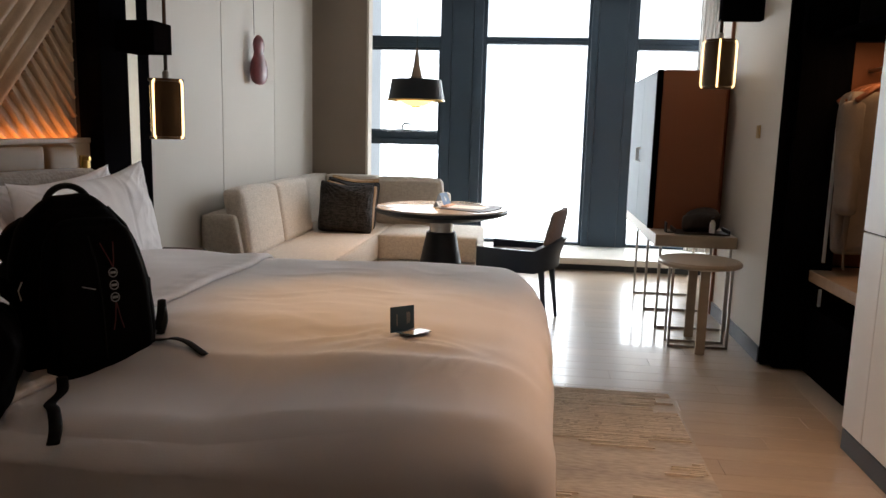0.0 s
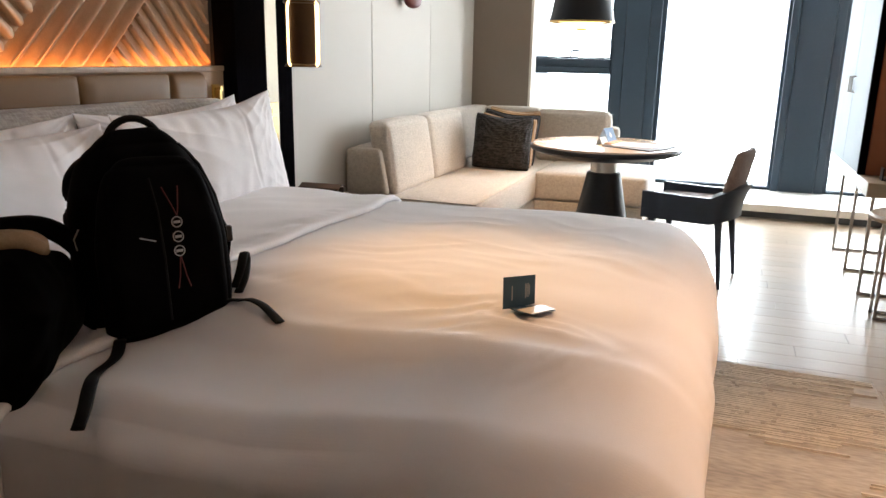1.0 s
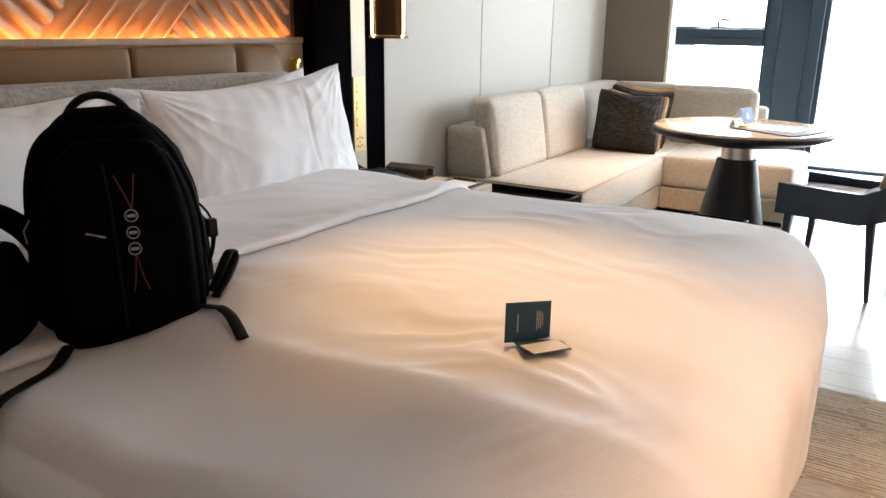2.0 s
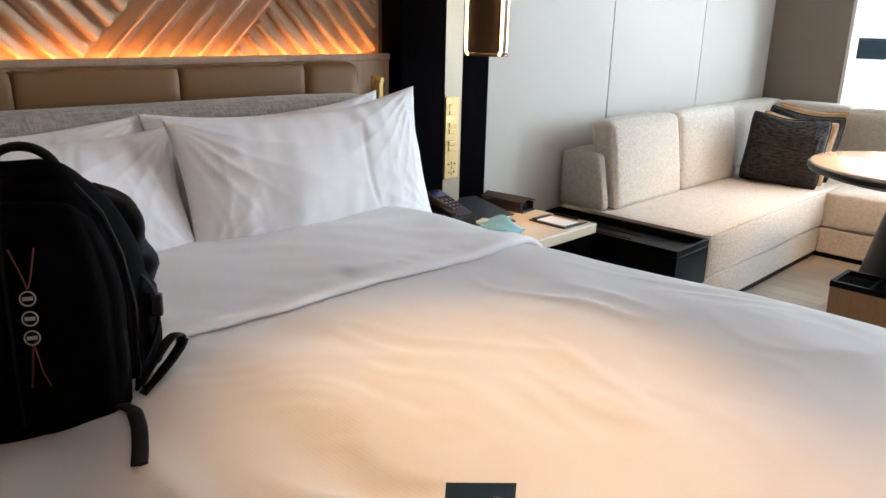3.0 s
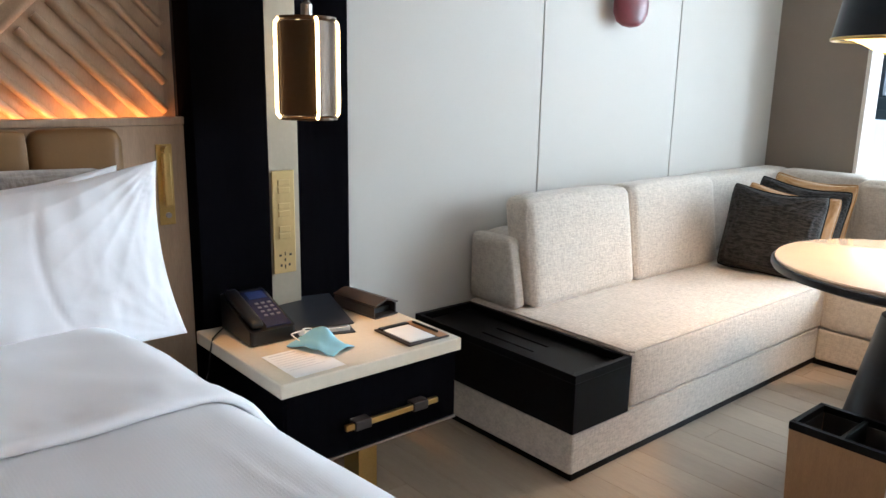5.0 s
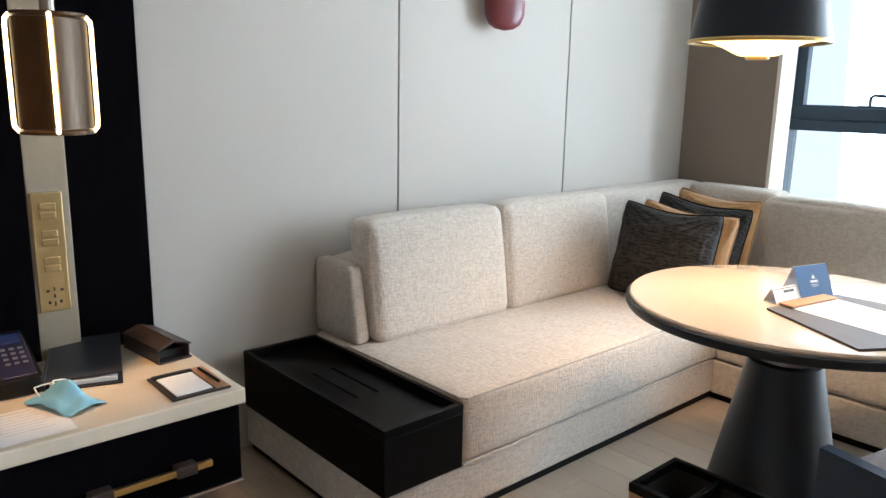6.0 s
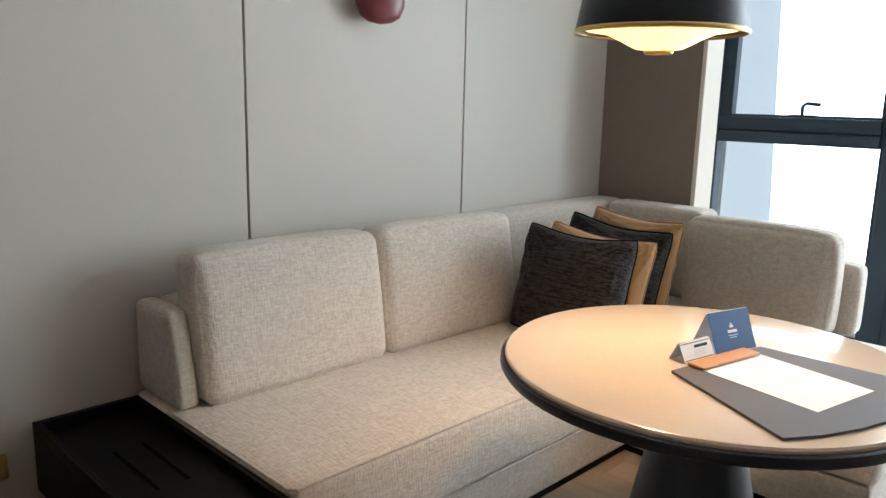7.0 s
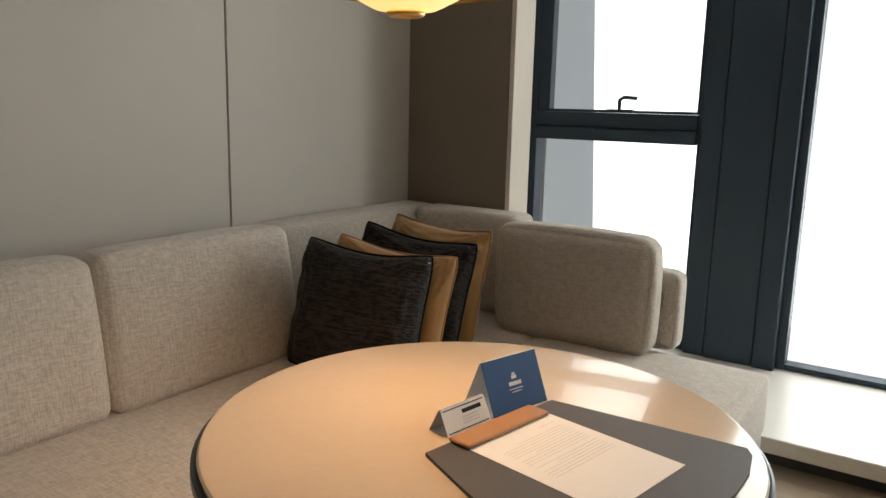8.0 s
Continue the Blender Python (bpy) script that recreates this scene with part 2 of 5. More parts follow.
def box(bm, x0, x1, y0, y1, z0, z1, bevel=0.0, seg=2, m=None):
    """Adds a box between two corners, its edges rounded."""
    r = bmesh.ops.create_cube(bm, size=1.0)
    vs = r["verts"]
    bmesh.ops.transform(bm, matrix=Matrix.LocRotScale(((x0 + x1) / 2, (y0 + y1) / 2, (z0 + z1) / 2), None, (x1 - x0, y1 - y0, z1 - z0)), verts=vs)
    if bevel:
        es = list({e for v in vs for e in v.link_edges})
        out = bmesh.ops.bevel(bm, geom=es, offset=bevel, segments=seg, affect="EDGES", profile=0.5)
        vs = list({v for f in out["faces"] for v in f.verts} | {v for v in vs if v.is_valid})
    if m:
        bmesh.ops.transform(bm, matrix=m, verts=vs)
    return vs


def boxes(*specs, bevel=0.003):
    bm = bmesh.new()
    for s in specs:
        box(bm, *s, bevel=bevel)
    return bm


def lathe(profile, seg=48, at=(0, 0, 0), close=True):
    """Turns a profile of (radius, height) round the upright axis at a place."""
    bm = bmesh.new()
    rings = []
    for r, z in profile:
        rings.append([bm.verts.new((at[0] + r * math.cos(2 * math.pi * i / seg), at[1] + r * math.sin(2 * math.pi * i / seg), at[2] + z)) for i in range(seg)])
    for a, b in zip(rings, rings[1:]):
        for i in range(seg):
            bm.faces.new((a[i], a[(i + 1) % seg], b[(i + 1) % seg], b[i]))
    if close:
        bm.faces.new(list(reversed(rings[0])))
        bm.faces.new(rings[-1])
    bmesh.ops.recalc_face_normals(bm, faces=bm.faces)
    return bm


def tube(points, r, seg=8, bm=None, flat=1.0, closed=False):
    """A rod of round section along points; flat squeezes it across into a strap."""
    bm = bm or bmesh.new()
    pts = [Vector(p) for p in points]
    rings, up = [], None
    for i, p in enumerate(pts):
        a, b = pts[max(i - 1, 0)], pts[min(i + 1, len(pts) - 1)]
        d = (b - a).normalized()
        side = d.cross(Vector((0, 0, 1)))
        if side.length < 0.05:
            side = d.cross(Vector((0, 1, 0)))
        if up is not None and side.dot(up) < 0:
            side = -side
        up = side.copy()
        side.normalize()
        nrm = side.cross(d).normalized()
        rings.append([bm.verts.new(p + r * math.cos(2 * math.pi * k / seg) * side + r * flat * math.sin(2 * math.pi * k / seg) * nrm) for k in range(seg)])
    for a, b in zip(rings, rings[1:]):
        for k in range(seg):
            bm.faces.new((a[k], a[(k + 1) % seg], b[(k + 1) % seg], b[k]))
    if not closed:
        bm.faces.new(list(reversed(rings[0])))
        bm.faces.new(rings[-1])
    bmesh.ops.recalc_face_normals(bm, faces=bm.faces)
    return bm


def arc(centre, r, a0, a1, n, u, v):
    c, u, v = Vector(centre), Vector(u), Vector(v)
    return [c + r * (math.cos(radians(a0 + (a1 - a0) * i / n)) * u + math.sin(radians(a0 + (a1 - a0) * i / n)) * v) for i in range(n + 1)]


def flow(points, n=6):
    """A smooth line through the given points."""
    p = [Vector(q) for q in points]
    p = [2 * p[0] - p[1]] + p + [2 * p[-1] - p[-2]]
    line = []
    for a, b, c, d in zip(p, p[1:], p[2:], p[3:]):
        for i in range(n):
            t = i / n
            line.append(0.5 * (2 * b + (c - a) * t + (2 * a - 5 * b + 4 * c - d) * t * t + (3 * b - a - 3 * c + d) * t ** 3))
    return line + [p[-2]]


def soft_box(x0, x1, y0, y1, z0, z1, r, cuts=10, bulge=0.0, wob=0.0, wscale=4.0, shape=None):
    """An upholstered block: rounded edges, crowned faces, slightly uneven."""
    bm = bmesh.new()
    bmesh.ops.create_cube(bm, size=2.0)
    bmesh.ops.subdivide_edges(bm, edges=bm.edges, cuts=cuts, use_grid_fill=True)
    c = Vector(((x0 + x1) / 2, (y0 + y1) / 2, (z0 + z1) / 2))
    h = Vector(((x1 - x0) / 2, (y1 - y0) / 2, (z1 - z0) / 2))
    for v in bm.verts:
        u = v.co.copy()
        # gather rows near the edges so that the roundings are smooth
        p = Vector([math.copysign(h[i] * (1 - (1 - abs(u[i])) ** 1.35), u[i]) for i in range(3)])
        q = Vector([max(-h[i] + min(r, h[i]), min(h[i] - min(r, h[i]), p[i])) for i in range(3)])
        d = p - q
        if d.length > 1e-9:
            p = q + d.normalized() * min(r, *h)
        if bulge:
            k = [1 - (abs(u[i])) ** 2.5 for i in range(3)]
            for i in range(3):
                if abs(u[i]) > 0.999:
                    p[i] += math.copysign(bulge * k[(i + 1) % 3] * k[(i + 2) % 3], u[i])
        w = c + p
        if wob:
            w += wob * noise.noise_vector(w * wscale)
        if shape:
            w = Vector(shape(w))
        v.co = w
    for f in bm.faces:
        f.smooth = True
    return bm


def pillow(w, h, t, n=28, seed=0.0, ears=0.10, wr=0.012, sag=0.0, blunt=0.0, dome=0.55):
    """A stuffed cushion standing in the x-z plane: pinched rim, pointed corners, creases running from the corners."""
    bm = bmesh.new()
    grid = {}
    for side in (-1, 1):
        for i in range(n + 1):
            for j in range(n + 1):
                u, v = 2 * i / n - 1, 2 * j / n - 1
                edge = i in (0, n) or j in (0, n)
                if edge and side == 1:
                    grid[side, i, j] = grid[-1, i, j]
                    continue
                k = (max(0, 1 - u * u) ** dome) * (max(0, 1 - v * v) ** dome)
                pull = 1 - ears * (1 - abs(u * v) ** 0.7) * max(abs(u), abs(v)) ** 6
                x, z = u * w / 2 * (1 - (1 - abs(v) ** 2) * ears * 0.6 * abs(u)), v * h / 2 * (1 - (1 - abs(u) ** 2) * ears * 0.6 * abs(v))
                x, z = x * (1 - blunt * abs(u * v) ** 5), z * (1 - blunt * abs(u * v) ** 5)
                y = side * t / 2 * k * pull
                s = Vector((x * 5 + seed, y * 3 + seed, z * 5))
                crease = noise.noise(Vector((x * 4 + seed, z * 16 + seed, seed))) * abs(u) + noise.noise(Vector((x * 16, z * 4, seed + 3))) * abs(v)
                for cu, cv in ((1, 1), (-1, 1), (1, -1), (-1, -1)):
                    du, dv = (cu - u) * w / 2, (cv - v) * h / 2
                    far, way = math.hypot(du, dv), math.atan2(abs(dv) + 1e-6, abs(du) + 1e-6)
                    crease += (0.75 if cv > 0 else 0.3) * math.exp(-far / (0.34 * h)) * (1.1 - 2.4 * abs(math.sin(way * 13 + seed + cu + 2 * cv + 1.6 * noise.noise(Vector((u, v, seed))))) ** 0.55)
                # upright tucks by the narrow ends and one pressed crease across the face
                crease += 0.55 * max(0.0, abs(u) - 0.35) * (0.5 - abs(noise.noise(Vector((u * 9 + seed, v * 1.6, seed)))) ** 0.6) * 2.5
                crease -= 0.35 * math.exp(-((u - 0.30 - 0.14 * v * v + 0.05 * v) / 0.018) ** 2)
                y += side * wr * (0.7 * noise.noise(s * 0.8) + 0.8 * crease) * (k ** 0.5)
                z -= sag * (1 - u * u) * max(0.0, v) ** 2
                z += 0.5 * wr * noise.noise(s * 0.7 + Vector((9, 1, 4)))
                grid[side, i, j] = bm.verts.new((x, y, z))
    for side in (-1, 1):
        for i in range(n):
            for j in range(n):
                f = [grid[side, i, j], grid[side, i + 1, j], grid[side, i + 1, j + 1], grid[side, i, j + 1]]
                bm.faces.new(f if side == -1 else f[::-1]).smooth = True
    return bm


def rim(w, h, n=20, ears=0.14, sag=0.0, blunt=0.0):
    """The line of a cushion's seam, for its piping."""
    out = []
    for a, b in (((-1, -1), (1, -1)), ((1, -1), (1, 1)), ((1, 1), (-1, 1)), ((-1, 1), (-1, -1))):
        for i in range(n):
            u, v = a[0] + (b[0] - a[0]) * i / n, a[1] + (b[1] - a[1]) * i / n
            c = 1 - blunt * abs(u * v) ** 5
            out.append((u * w / 2 * c * (1 - (1 - v * v) * ears * 0.6 * abs(u)), 0, v * h / 2 * c * (1 - (1 - u * u) * ears * 0.6 * abs(v)) - sag * (1 - u * u) * max(0.0, v) ** 2))
    return out + out[:1]


def mesh_of(bm, material, smooth=False, name="mesh"):
    if smooth:
        for f in bm.faces:
            f.smooth = True
    me = bpy.data.meshes.new(name)
    bm.to_mesh(me)
    bm.free()
    me.materials.append(material)
    return me


def place_of(ob):
    return place_of(ob.parent) @ ob.matrix_basis if ob.parent else ob.matrix_basis.copy()


def part(name, bm, material, parent=None, label="", smooth=False, m=None):
    """One mesh under a thing. Its points are given in the room, or, with m, in the thing's own axes."""
    ob = new(name, mesh_of(bm, material, smooth, name))
    ob.parent = parent
    if m is not None:
        ob.matrix_basis = m
    elif parent:
        ob.matrix_basis = place_of(parent).inverted()
    if label:
        ob["label"] = label
    return ob


def thing(name, label, category, at=(0, 0, 0), group="", m=None):
    """An Empty that gathers the parts of one thing."""
    ob = new(name)
    ob.empty_display_size = 0.1
    ob.matrix_basis = m if m is not None else Matrix.Translation(at)
    return tagged(ob, label, category, group)


def setting(name, bm, material, label, category="", smooth=False):
    return tagged(part(name, bm, material, None, "", smooth), label, category or name.split("_")[0], "", "structure")


def bent(bm, angle=35):
    """Smooth faces with sharp edges kept."""
    for f in bm.faces:
        f.smooth = True
    for e in bm.edges:
        if len(e.link_faces) == 2 and e.calc_face_angle(0) > radians(angle):
            e.smooth = False
    return bm


def bars(rows, m, material, parent, name="print_line", thick=0.0006):
    """Lines of print as thin raised bars: (x0, x1, y0, y1) on the plane m."""
    bm = bmesh.new()
    for x0, x1, y0, y1 in rows:
        box(bm, x0, x1, y0, y1, 0.0, thick)
    bmesh.ops.transform(bm, matrix=m, verts=bm.verts)
    return part(name, bm, material, parent)

I4 = Matrix.Identity(4)
CEILING = 2.9
FLOOR = -0.09  # the finished floor


def settle(ob, dx, dy, dz=0.0):
    """Sets a finished thing, built in its own plan, down at its place in the room."""
    ob.matrix_basis = Matrix.Translation((dx, dy, dz)) @ ob.matrix_basis
    return ob


# ---------------------------------------------------------------- the room
setting("floor", boxes((-0.3, 5.3, -2.8, 8.2, FLOOR - 0.12, FLOOR - 0.012), bevel=0), GROOVE, "subfloor under pale oak planks")
setting("ceiling", boxes((-0.3, 5.3, -2.8, 8.0, CEILING, CEILING + 0.15), bevel=0), CEIL, "plain white painted ceiling")
wall = setting("wall_west", boxes((-0.25, -0.02, 2.78, 8.0, FLOOR, CEILING), (-0.25, -0.16, -2.6, 2.78, FLOOR, CEILING), (-0.16, -0.02, -2.6, 0.32, FLOOR, CEILING), bevel=0), GROOVE, "wall behind pale grey-beige panels with dark joints")
# wall panels divided by narrow dark joints
for y0, y1 in ((3.467, 4.649), (4.659, 5.852), (5.862, 7.085)):
    part("wall_panel", boxes((-0.02, 0.0, y0, y1, FLOOR, CEILING), bevel=0.002), WALL, wall)
part("wall_panel", boxes((-0.02, 0.0, -2.6, 0.3, FLOOR, CEILING), bevel=0.002), WALL, wall)
setting("baseboard", boxes((0.0, 0.012, 3.47, 3.80, FLOOR, FLOOR + 0.09), bevel=0.002), BASEB, "dark grey skirting at the foot of the wall")
setting("wall_return", boxes((-0.02, 0.605, 7.085, 7.30, FLOOR, CEILING), bevel=0), NIB, "taupe wall-covered return beside the window")
setting("trim", boxes((0.606, 0.632, 7.087, 7.19, FLOOR, CEILING), (0.606, 0.624, 7.196, 7.30, FLOOR, CEILING), bevel=0.003), WALL_R, "pale painted edge trim of the return wall")
setting("wall_north_reveal", boxes((-0.02, 0.30, 7.30, 8.0, FLOOR, CEILING), bevel=0), WALL, "pale reveal at the side of the window")
# unseen end wall, its dark brown added to cut bounce onto the bed
setting("wall_south", boxes((-0.25, 5.2, -2.8, -2.6, FLOOR, CEILING), bevel=0), DIMSOUTH, "unseen end wall, coloured dark to hold back bounced light")
east = setting("wall_east", boxes((4.0, 4.15, 3.86, 5.62, FLOOR, CEILING), (4.151, 4.75, 5.50, 5.62, FLOOR, CEILING), (4.62, 4.75, 5.621, 8.0, FLOOR, CEILING), bevel=0), WALL_R, "warm white wall beside the desk, set back at the window")
setting("baseboard", boxes((3.986, 4.0, 3.87, 5.61, FLOOR, FLOOR + 0.11), bevel=0.003), BASEB, "dark grey skirting at the foot of the wall")
setting("trim", boxes((3.975, 4.0, 5.22, 5.245, FLOOR, 2.9), bevel=0.003), ORANGE, "narrow copper-brown upright strip on the wall")
setting("wall_cabinet", boxes((4.02, 4.5, -2.6, 2.51, FLOOR, CEILING), bevel=0), GROOVE, "carcase behind white wall panels")
cabw = setting("wall_panelled", boxes((4.01, 4.02, -2.6, 2.51, FLOOR + 0.10, CEILING), bevel=0), GROOVE, "wall of white panels with fine joints", "wall")
for y0, y1 in ((1.26, 2.29), (2.296, 2.51), (-0.4, 1.254), (-2.6, -0.406)):
    for z0, z1 in ((FLOOR + 0.11, 0.96), (0.968, 2.9)):
        part("panel", boxes((3.996, 4.01, y0, y1, z0, z1), bevel=0.002), WHITE, cabw)
setting("baseboard", boxes((4.0, 4.02, -2.6, 2.51, FLOOR, FLOOR + 0.10), bevel=0.003), BASEB, "dark grey skirting below white panels")

# ---------------------------------------------------------------- windows
setting("wall_north_plinth", boxes((0.30, 4.62, 7.05, 8.0, FLOOR, -0.02), bevel=0), BASEB, "dark recessed plinth below the window ledge")
setting("window_sill", boxes((0.30, 4.62, 6.98, 7.96, -0.02, 0.05), bevel=0.006), STONE, "pale stone ledge along the windows", "sill")
GY = 7.96
SILL = 0.05


def upright(x0, x1, y0=7.84, y1=8.08):
    return (x0, x1, y0, y1, SILL, CEILING)


setting("window_mullion", boxes(upright(1.335, 1.445, 7.88), upright(1.449, 1.70, 7.87), upright(1.704, 1.81, 7.86), bevel=0.004), FRAME, "broad dark grey window mullion", "mullion")
setting("window_mullion", boxes(upright(3.055, 3.13, 7.86), upright(3.134, 3.46, 7.87), upright(3.464, 3.545, 7.88), bevel=0.004), FRAME, "broad dark grey window mullion", "mullion")


def window(name, x0, x1, rails, label):
    """A bay: frame with rails, panes between the rails."""
    w = tagged(thing(name, label, "window", ((x0 + x1) / 2, GY, SILL)), kind="structure")
    part("frame", boxes((x0, x0 + 0.045, 7.92, 8.02, SILL, CEILING), (x1 - 0.03, x1, 7.92, 8.02, SILL, CEILING), (x0 + 0.046, x1 - 0.031, 7.92, 8.02, SILL + 0.001, SILL + 0.03), bevel=0.004), FRAME, w)
    for a, b in rails:
        mid = a + (b - a) * 0.45
        part("rail", boxes((x0 + 0.046, x1 - 0.031, 7.93, 8.01, a, b), (x0 + 0.046, x1 - 0.031, 7.895, 7.929, a, mid), (x0 + 0.046, x1 - 0.031, 7.91, 7.929, mid + 0.005, b), bevel=0.004), FRAME, w)
    zs = [SILL + 0.03] + [z for r in rails for z in r] + [CEILING]
    for a, b in zip(zs[::2], zs[1::2]):
        p = part("pane", boxes((x0 + 0.04, x1 - 0.025, 7.975, 7.987, a - 0.004, b + 0.004), bevel=0), GLASS, w)
        p.visible_shadow = False
    return w


wa = window("window_1", 0.30, 1.335, [(1.195, 1.355), (2.34, 2.47)], "narrow window bay with a dark grey frame and opening light")
window("window_2", 1.81, 3.055, [(2.387, 2.47)], "tall floor-length window pane with dark grey frame")
window("window_3", 3.545, 4.62, [(1.196, 1.327), (2.336, 2.467)], "narrow window bay behind the cabinet, dark grey frame")
part("sash", boxes((0.346, 0.42, 7.925, 7.99, 1.356, 2.339), (1.29, 1.304, 7.925, 7.99, 1.356, 2.339), (0.421, 1.289, 7.925, 7.99, 1.356, 1.372), (0.421, 1.289, 7.925, 7.99, 2.31, 2.339), bevel=0.004), FRAME, wa)
bm = boxes((0.80, 0.95, 7.875, 7.905, 1.357, 1.377), (0.868, 0.885, 7.862, 7.88, 1.375, 1.415), bevel=0.003)
tube([(0.875, 7.868, 1.40), (0.88, 7.862, 1.427), (0.903, 7.858, 1.443), (0.98, 7.856, 1.437)], 0.011, 8, bm)
part("window_handle", bm, FRAME, wa, "dark grey lever handle on the rail")
setting("facade_fin", boxes((0.20, 0.33, 8.09, 9.2, -0.2, 3.2), bevel=0.004), FIN, "pale aluminium facade fin outside the window", "facade")
setting("facade_fin", boxes((4.65, 4.8, 8.09, 8.4, -0.2, 3.2), bevel=0.004), FIN, "pale aluminium facade fin outside the window", "facade")


def sheer_folds():
    bm = bmesh.new()
    rows = []
    for i in range(61):
        x = 4.22 + 0.36 * i / 60
        d = 0.028 * math.sin(i * 0.95) + 0.012 * math.sin(i * 2.3)
        rows.append([bm.verts.new((x + 0.004 * math.sin(z * 3 + i), 7.72 + d * (0.8 + 0.12 * z) + o, z)) for o in (0.0, 0.003) for z in [0.06 + 0.473 * k for k in range(7)]])
    for a, b in zip(rows, rows[1:]):
        for k in range(6):
            bm.faces.new((a[k], b[k], b[k + 1], a[k + 1]))
            bm.faces.new((a[k + 8], b[k + 8], b[k + 7], a[k + 7]))
    bmesh.ops.recalc_face_normals(bm, faces=bm.faces)
    return bm


tagged(part("sheer_curtain", sheer_folds(), SHEER, None, smooth=True), "white sheer curtain drawn to the side of the window", "curtain")
setting("backdrop", boxes((-14, 18, 16.0, 16.05, -12, 14), bevel=0), BACKD, "blank bright haze outside the windows")

# ---------------------------------------------------------------- headboard wall
setting("wall_headboard_core", boxes((-0.16, -0.038, 0.32, 2.775, FLOOR, CEILING), bevel=0), OAK, "oak backing of the headboard wall", "wall")
low = thing("oak_wainscot", "pale oak panel with a ledge behind the bed", "wall panel", (0.14, 1.55, 0))
part("panel", boxes((-0.038, 0.037, 0.335, 2.774, FLOOR, 1.255), bevel=0.003), OAK, low)
part("ledge", boxes((0.017, 0.044, 0.335, 2.774, 1.256, 1.283), bevel=0.003), OAK, low)

carved = thing("carved_panel", "carved oak wall panel of diagonal ribs in opposing bands", "wall panel", (0.11, 1.55, 1.26))
part("backing", boxes((-0.038, -0.030, 0.335, 2.735, 1.26, CEILING), bevel=0), RIB, carved)
YA, YB, ZA, ZB = 0.335, 2.735, 1.262, 2.895


def clip_line(y, z, dy, dz, limits):
    """The stretch of a line inside the panel and inside its diagonal band."""
    t0, t1 = -9.0, 9.0
    for p, d, lo, hi in ((y, dy, YA, YB), (z, dz, ZA, ZB), (y - z, dy - dz, *limits)):
        if abs(d) < 1e-9:
            if not lo <= p <= hi:
                return None
            continue
        a, b = sorted(((lo - p) / d, (hi - p) / d))
        t0, t1 = max(t0, a), min(t1, b)
    return (t0, t1) if t1 - t0 > 0.05 else None


def rib(y0, z0, y1, z1, slim=False):
    """A rib with a rounded face and a steep and a gentle flank."""
    bm = bmesh.new()
    d = Vector((0, y1 - y0, z1 - z0)).normalized()
    s = Vector((0, -d.z, d.y))
    if s.z > 0:
        s = -s
    prof = [(-0.034, 0.0), (-0.020, 0.012), (-0.004, 0.028), (0.008, 0.034), (0.017, 0.030), (0.021, 0.0)]
    if slim:
        prof = [(-0.016, 0.0), (-0.013, 0.014), (-0.004, 0.022), (0.006, 0.022), (0.012, 0.016), (0.014, 0.0)]
    rings = [[bm.verts.new(Vector((-0.030 + h, y, z)) + s * o) for o, h in prof] for y, z in ((y0, z0), (y1, z1))]
    for k in range(len(prof) - 1):
        bm.faces.new((rings[0][k], rings[0][k + 1], rings[1][k + 1], rings[1][k])).smooth = True
    bm.faces.new(rings[0][::-1])
    bm.faces.new(rings[1])
    bmesh.ops.recalc_face_normals(bm, faces=bm.faces)
    return bm


R2 = math.sqrt(0.5)
for band in range(-5, 1):
    lo = 0.735 + band * 0.56
    limits = (lo, lo + 0.55) if band else (lo, lo + 0.9)
    if band % 2:
        for k in range(5):
            c = lo + 0.055 + 0.112 * k
            seg = clip_line(c, 0.0, R2, R2, limits)
            if seg:
                part("rib", rib(c + seg[0] * R2, seg[0] * R2, c + seg[1] * R2, seg[1] * R2), RIB, carved)
    else:
        for k in range(60):
            c = 0.9 + 0.098 * k
            seg = clip_line(c, 0.0, -R2, R2, limits)
            if seg:
                part("rib", rib(c - seg[0] * R2, seg[0] * R2, c - seg[1] * R2, seg[1] * R2, band == 0), RIB, carved)

pil = thing("pillar_panel", "tall black-stained wood upright with a bronze strip", "wall panel", (0.1, 3.1, 0))
part("board", boxes((-0.018, 0.12, 2.776, 3.055, FLOOR, CEILING), bevel=0.003), BLACK, pil)
part("board", boxes((-0.018, 0.03, 3.202, 3.466, FLOOR, CEILING), bevel=0.003), BLACK, pil)
part("strip", boxes((-0.018, 0.108, 3.057, 3.185, FLOOR, CEILING), bevel=0.002), STRIP, pil, "bronze-tinted strip between the boards")
# dark filler strip in place of the shade between the boards
part("gap", boxes((-0.018, 0.02, 3.186, 3.201, FLOOR, CEILING), bevel=0), DARKIN, pil)

plate = thing("socket_plate", "tall brass plate with switches and a socket", "socket", (0.19, 3.13, 0.88))
part("plate", boxes((0.186, 0.196, 3.085, 3.18, 0.68, 1.08), bevel=0.003), PLATE, plate)
for z in (1.035, 1.005, 0.945, 0.915, 0.855, 0.828):
    part("switch", boxes((0.196, 0.201, 3.108, 3.157, z - 0.011, z + 0.011), bevel=0.002), PLATE, plate)
# dark chips on the plate stand in for the shaded holes
for y, z, w, h in ((3.112, 0.752, 0.010, 0.004), (3.132, 0.757, 0.004, 0.007), (3.155, 0.752, 0.010, 0.004), (3.132, 0.733, 0.006, 0.006), (3.115, 0.712, 0.008, 0.005), (3.132, 0.706, 0.005, 0.008), (3.15, 0.712, 0.008, 0.005)):
    part("socket_hole", boxes((0.1955, 0.1968, y - w / 2, y + w / 2, z - h, z + h), bevel=0), DARKIN, plate)

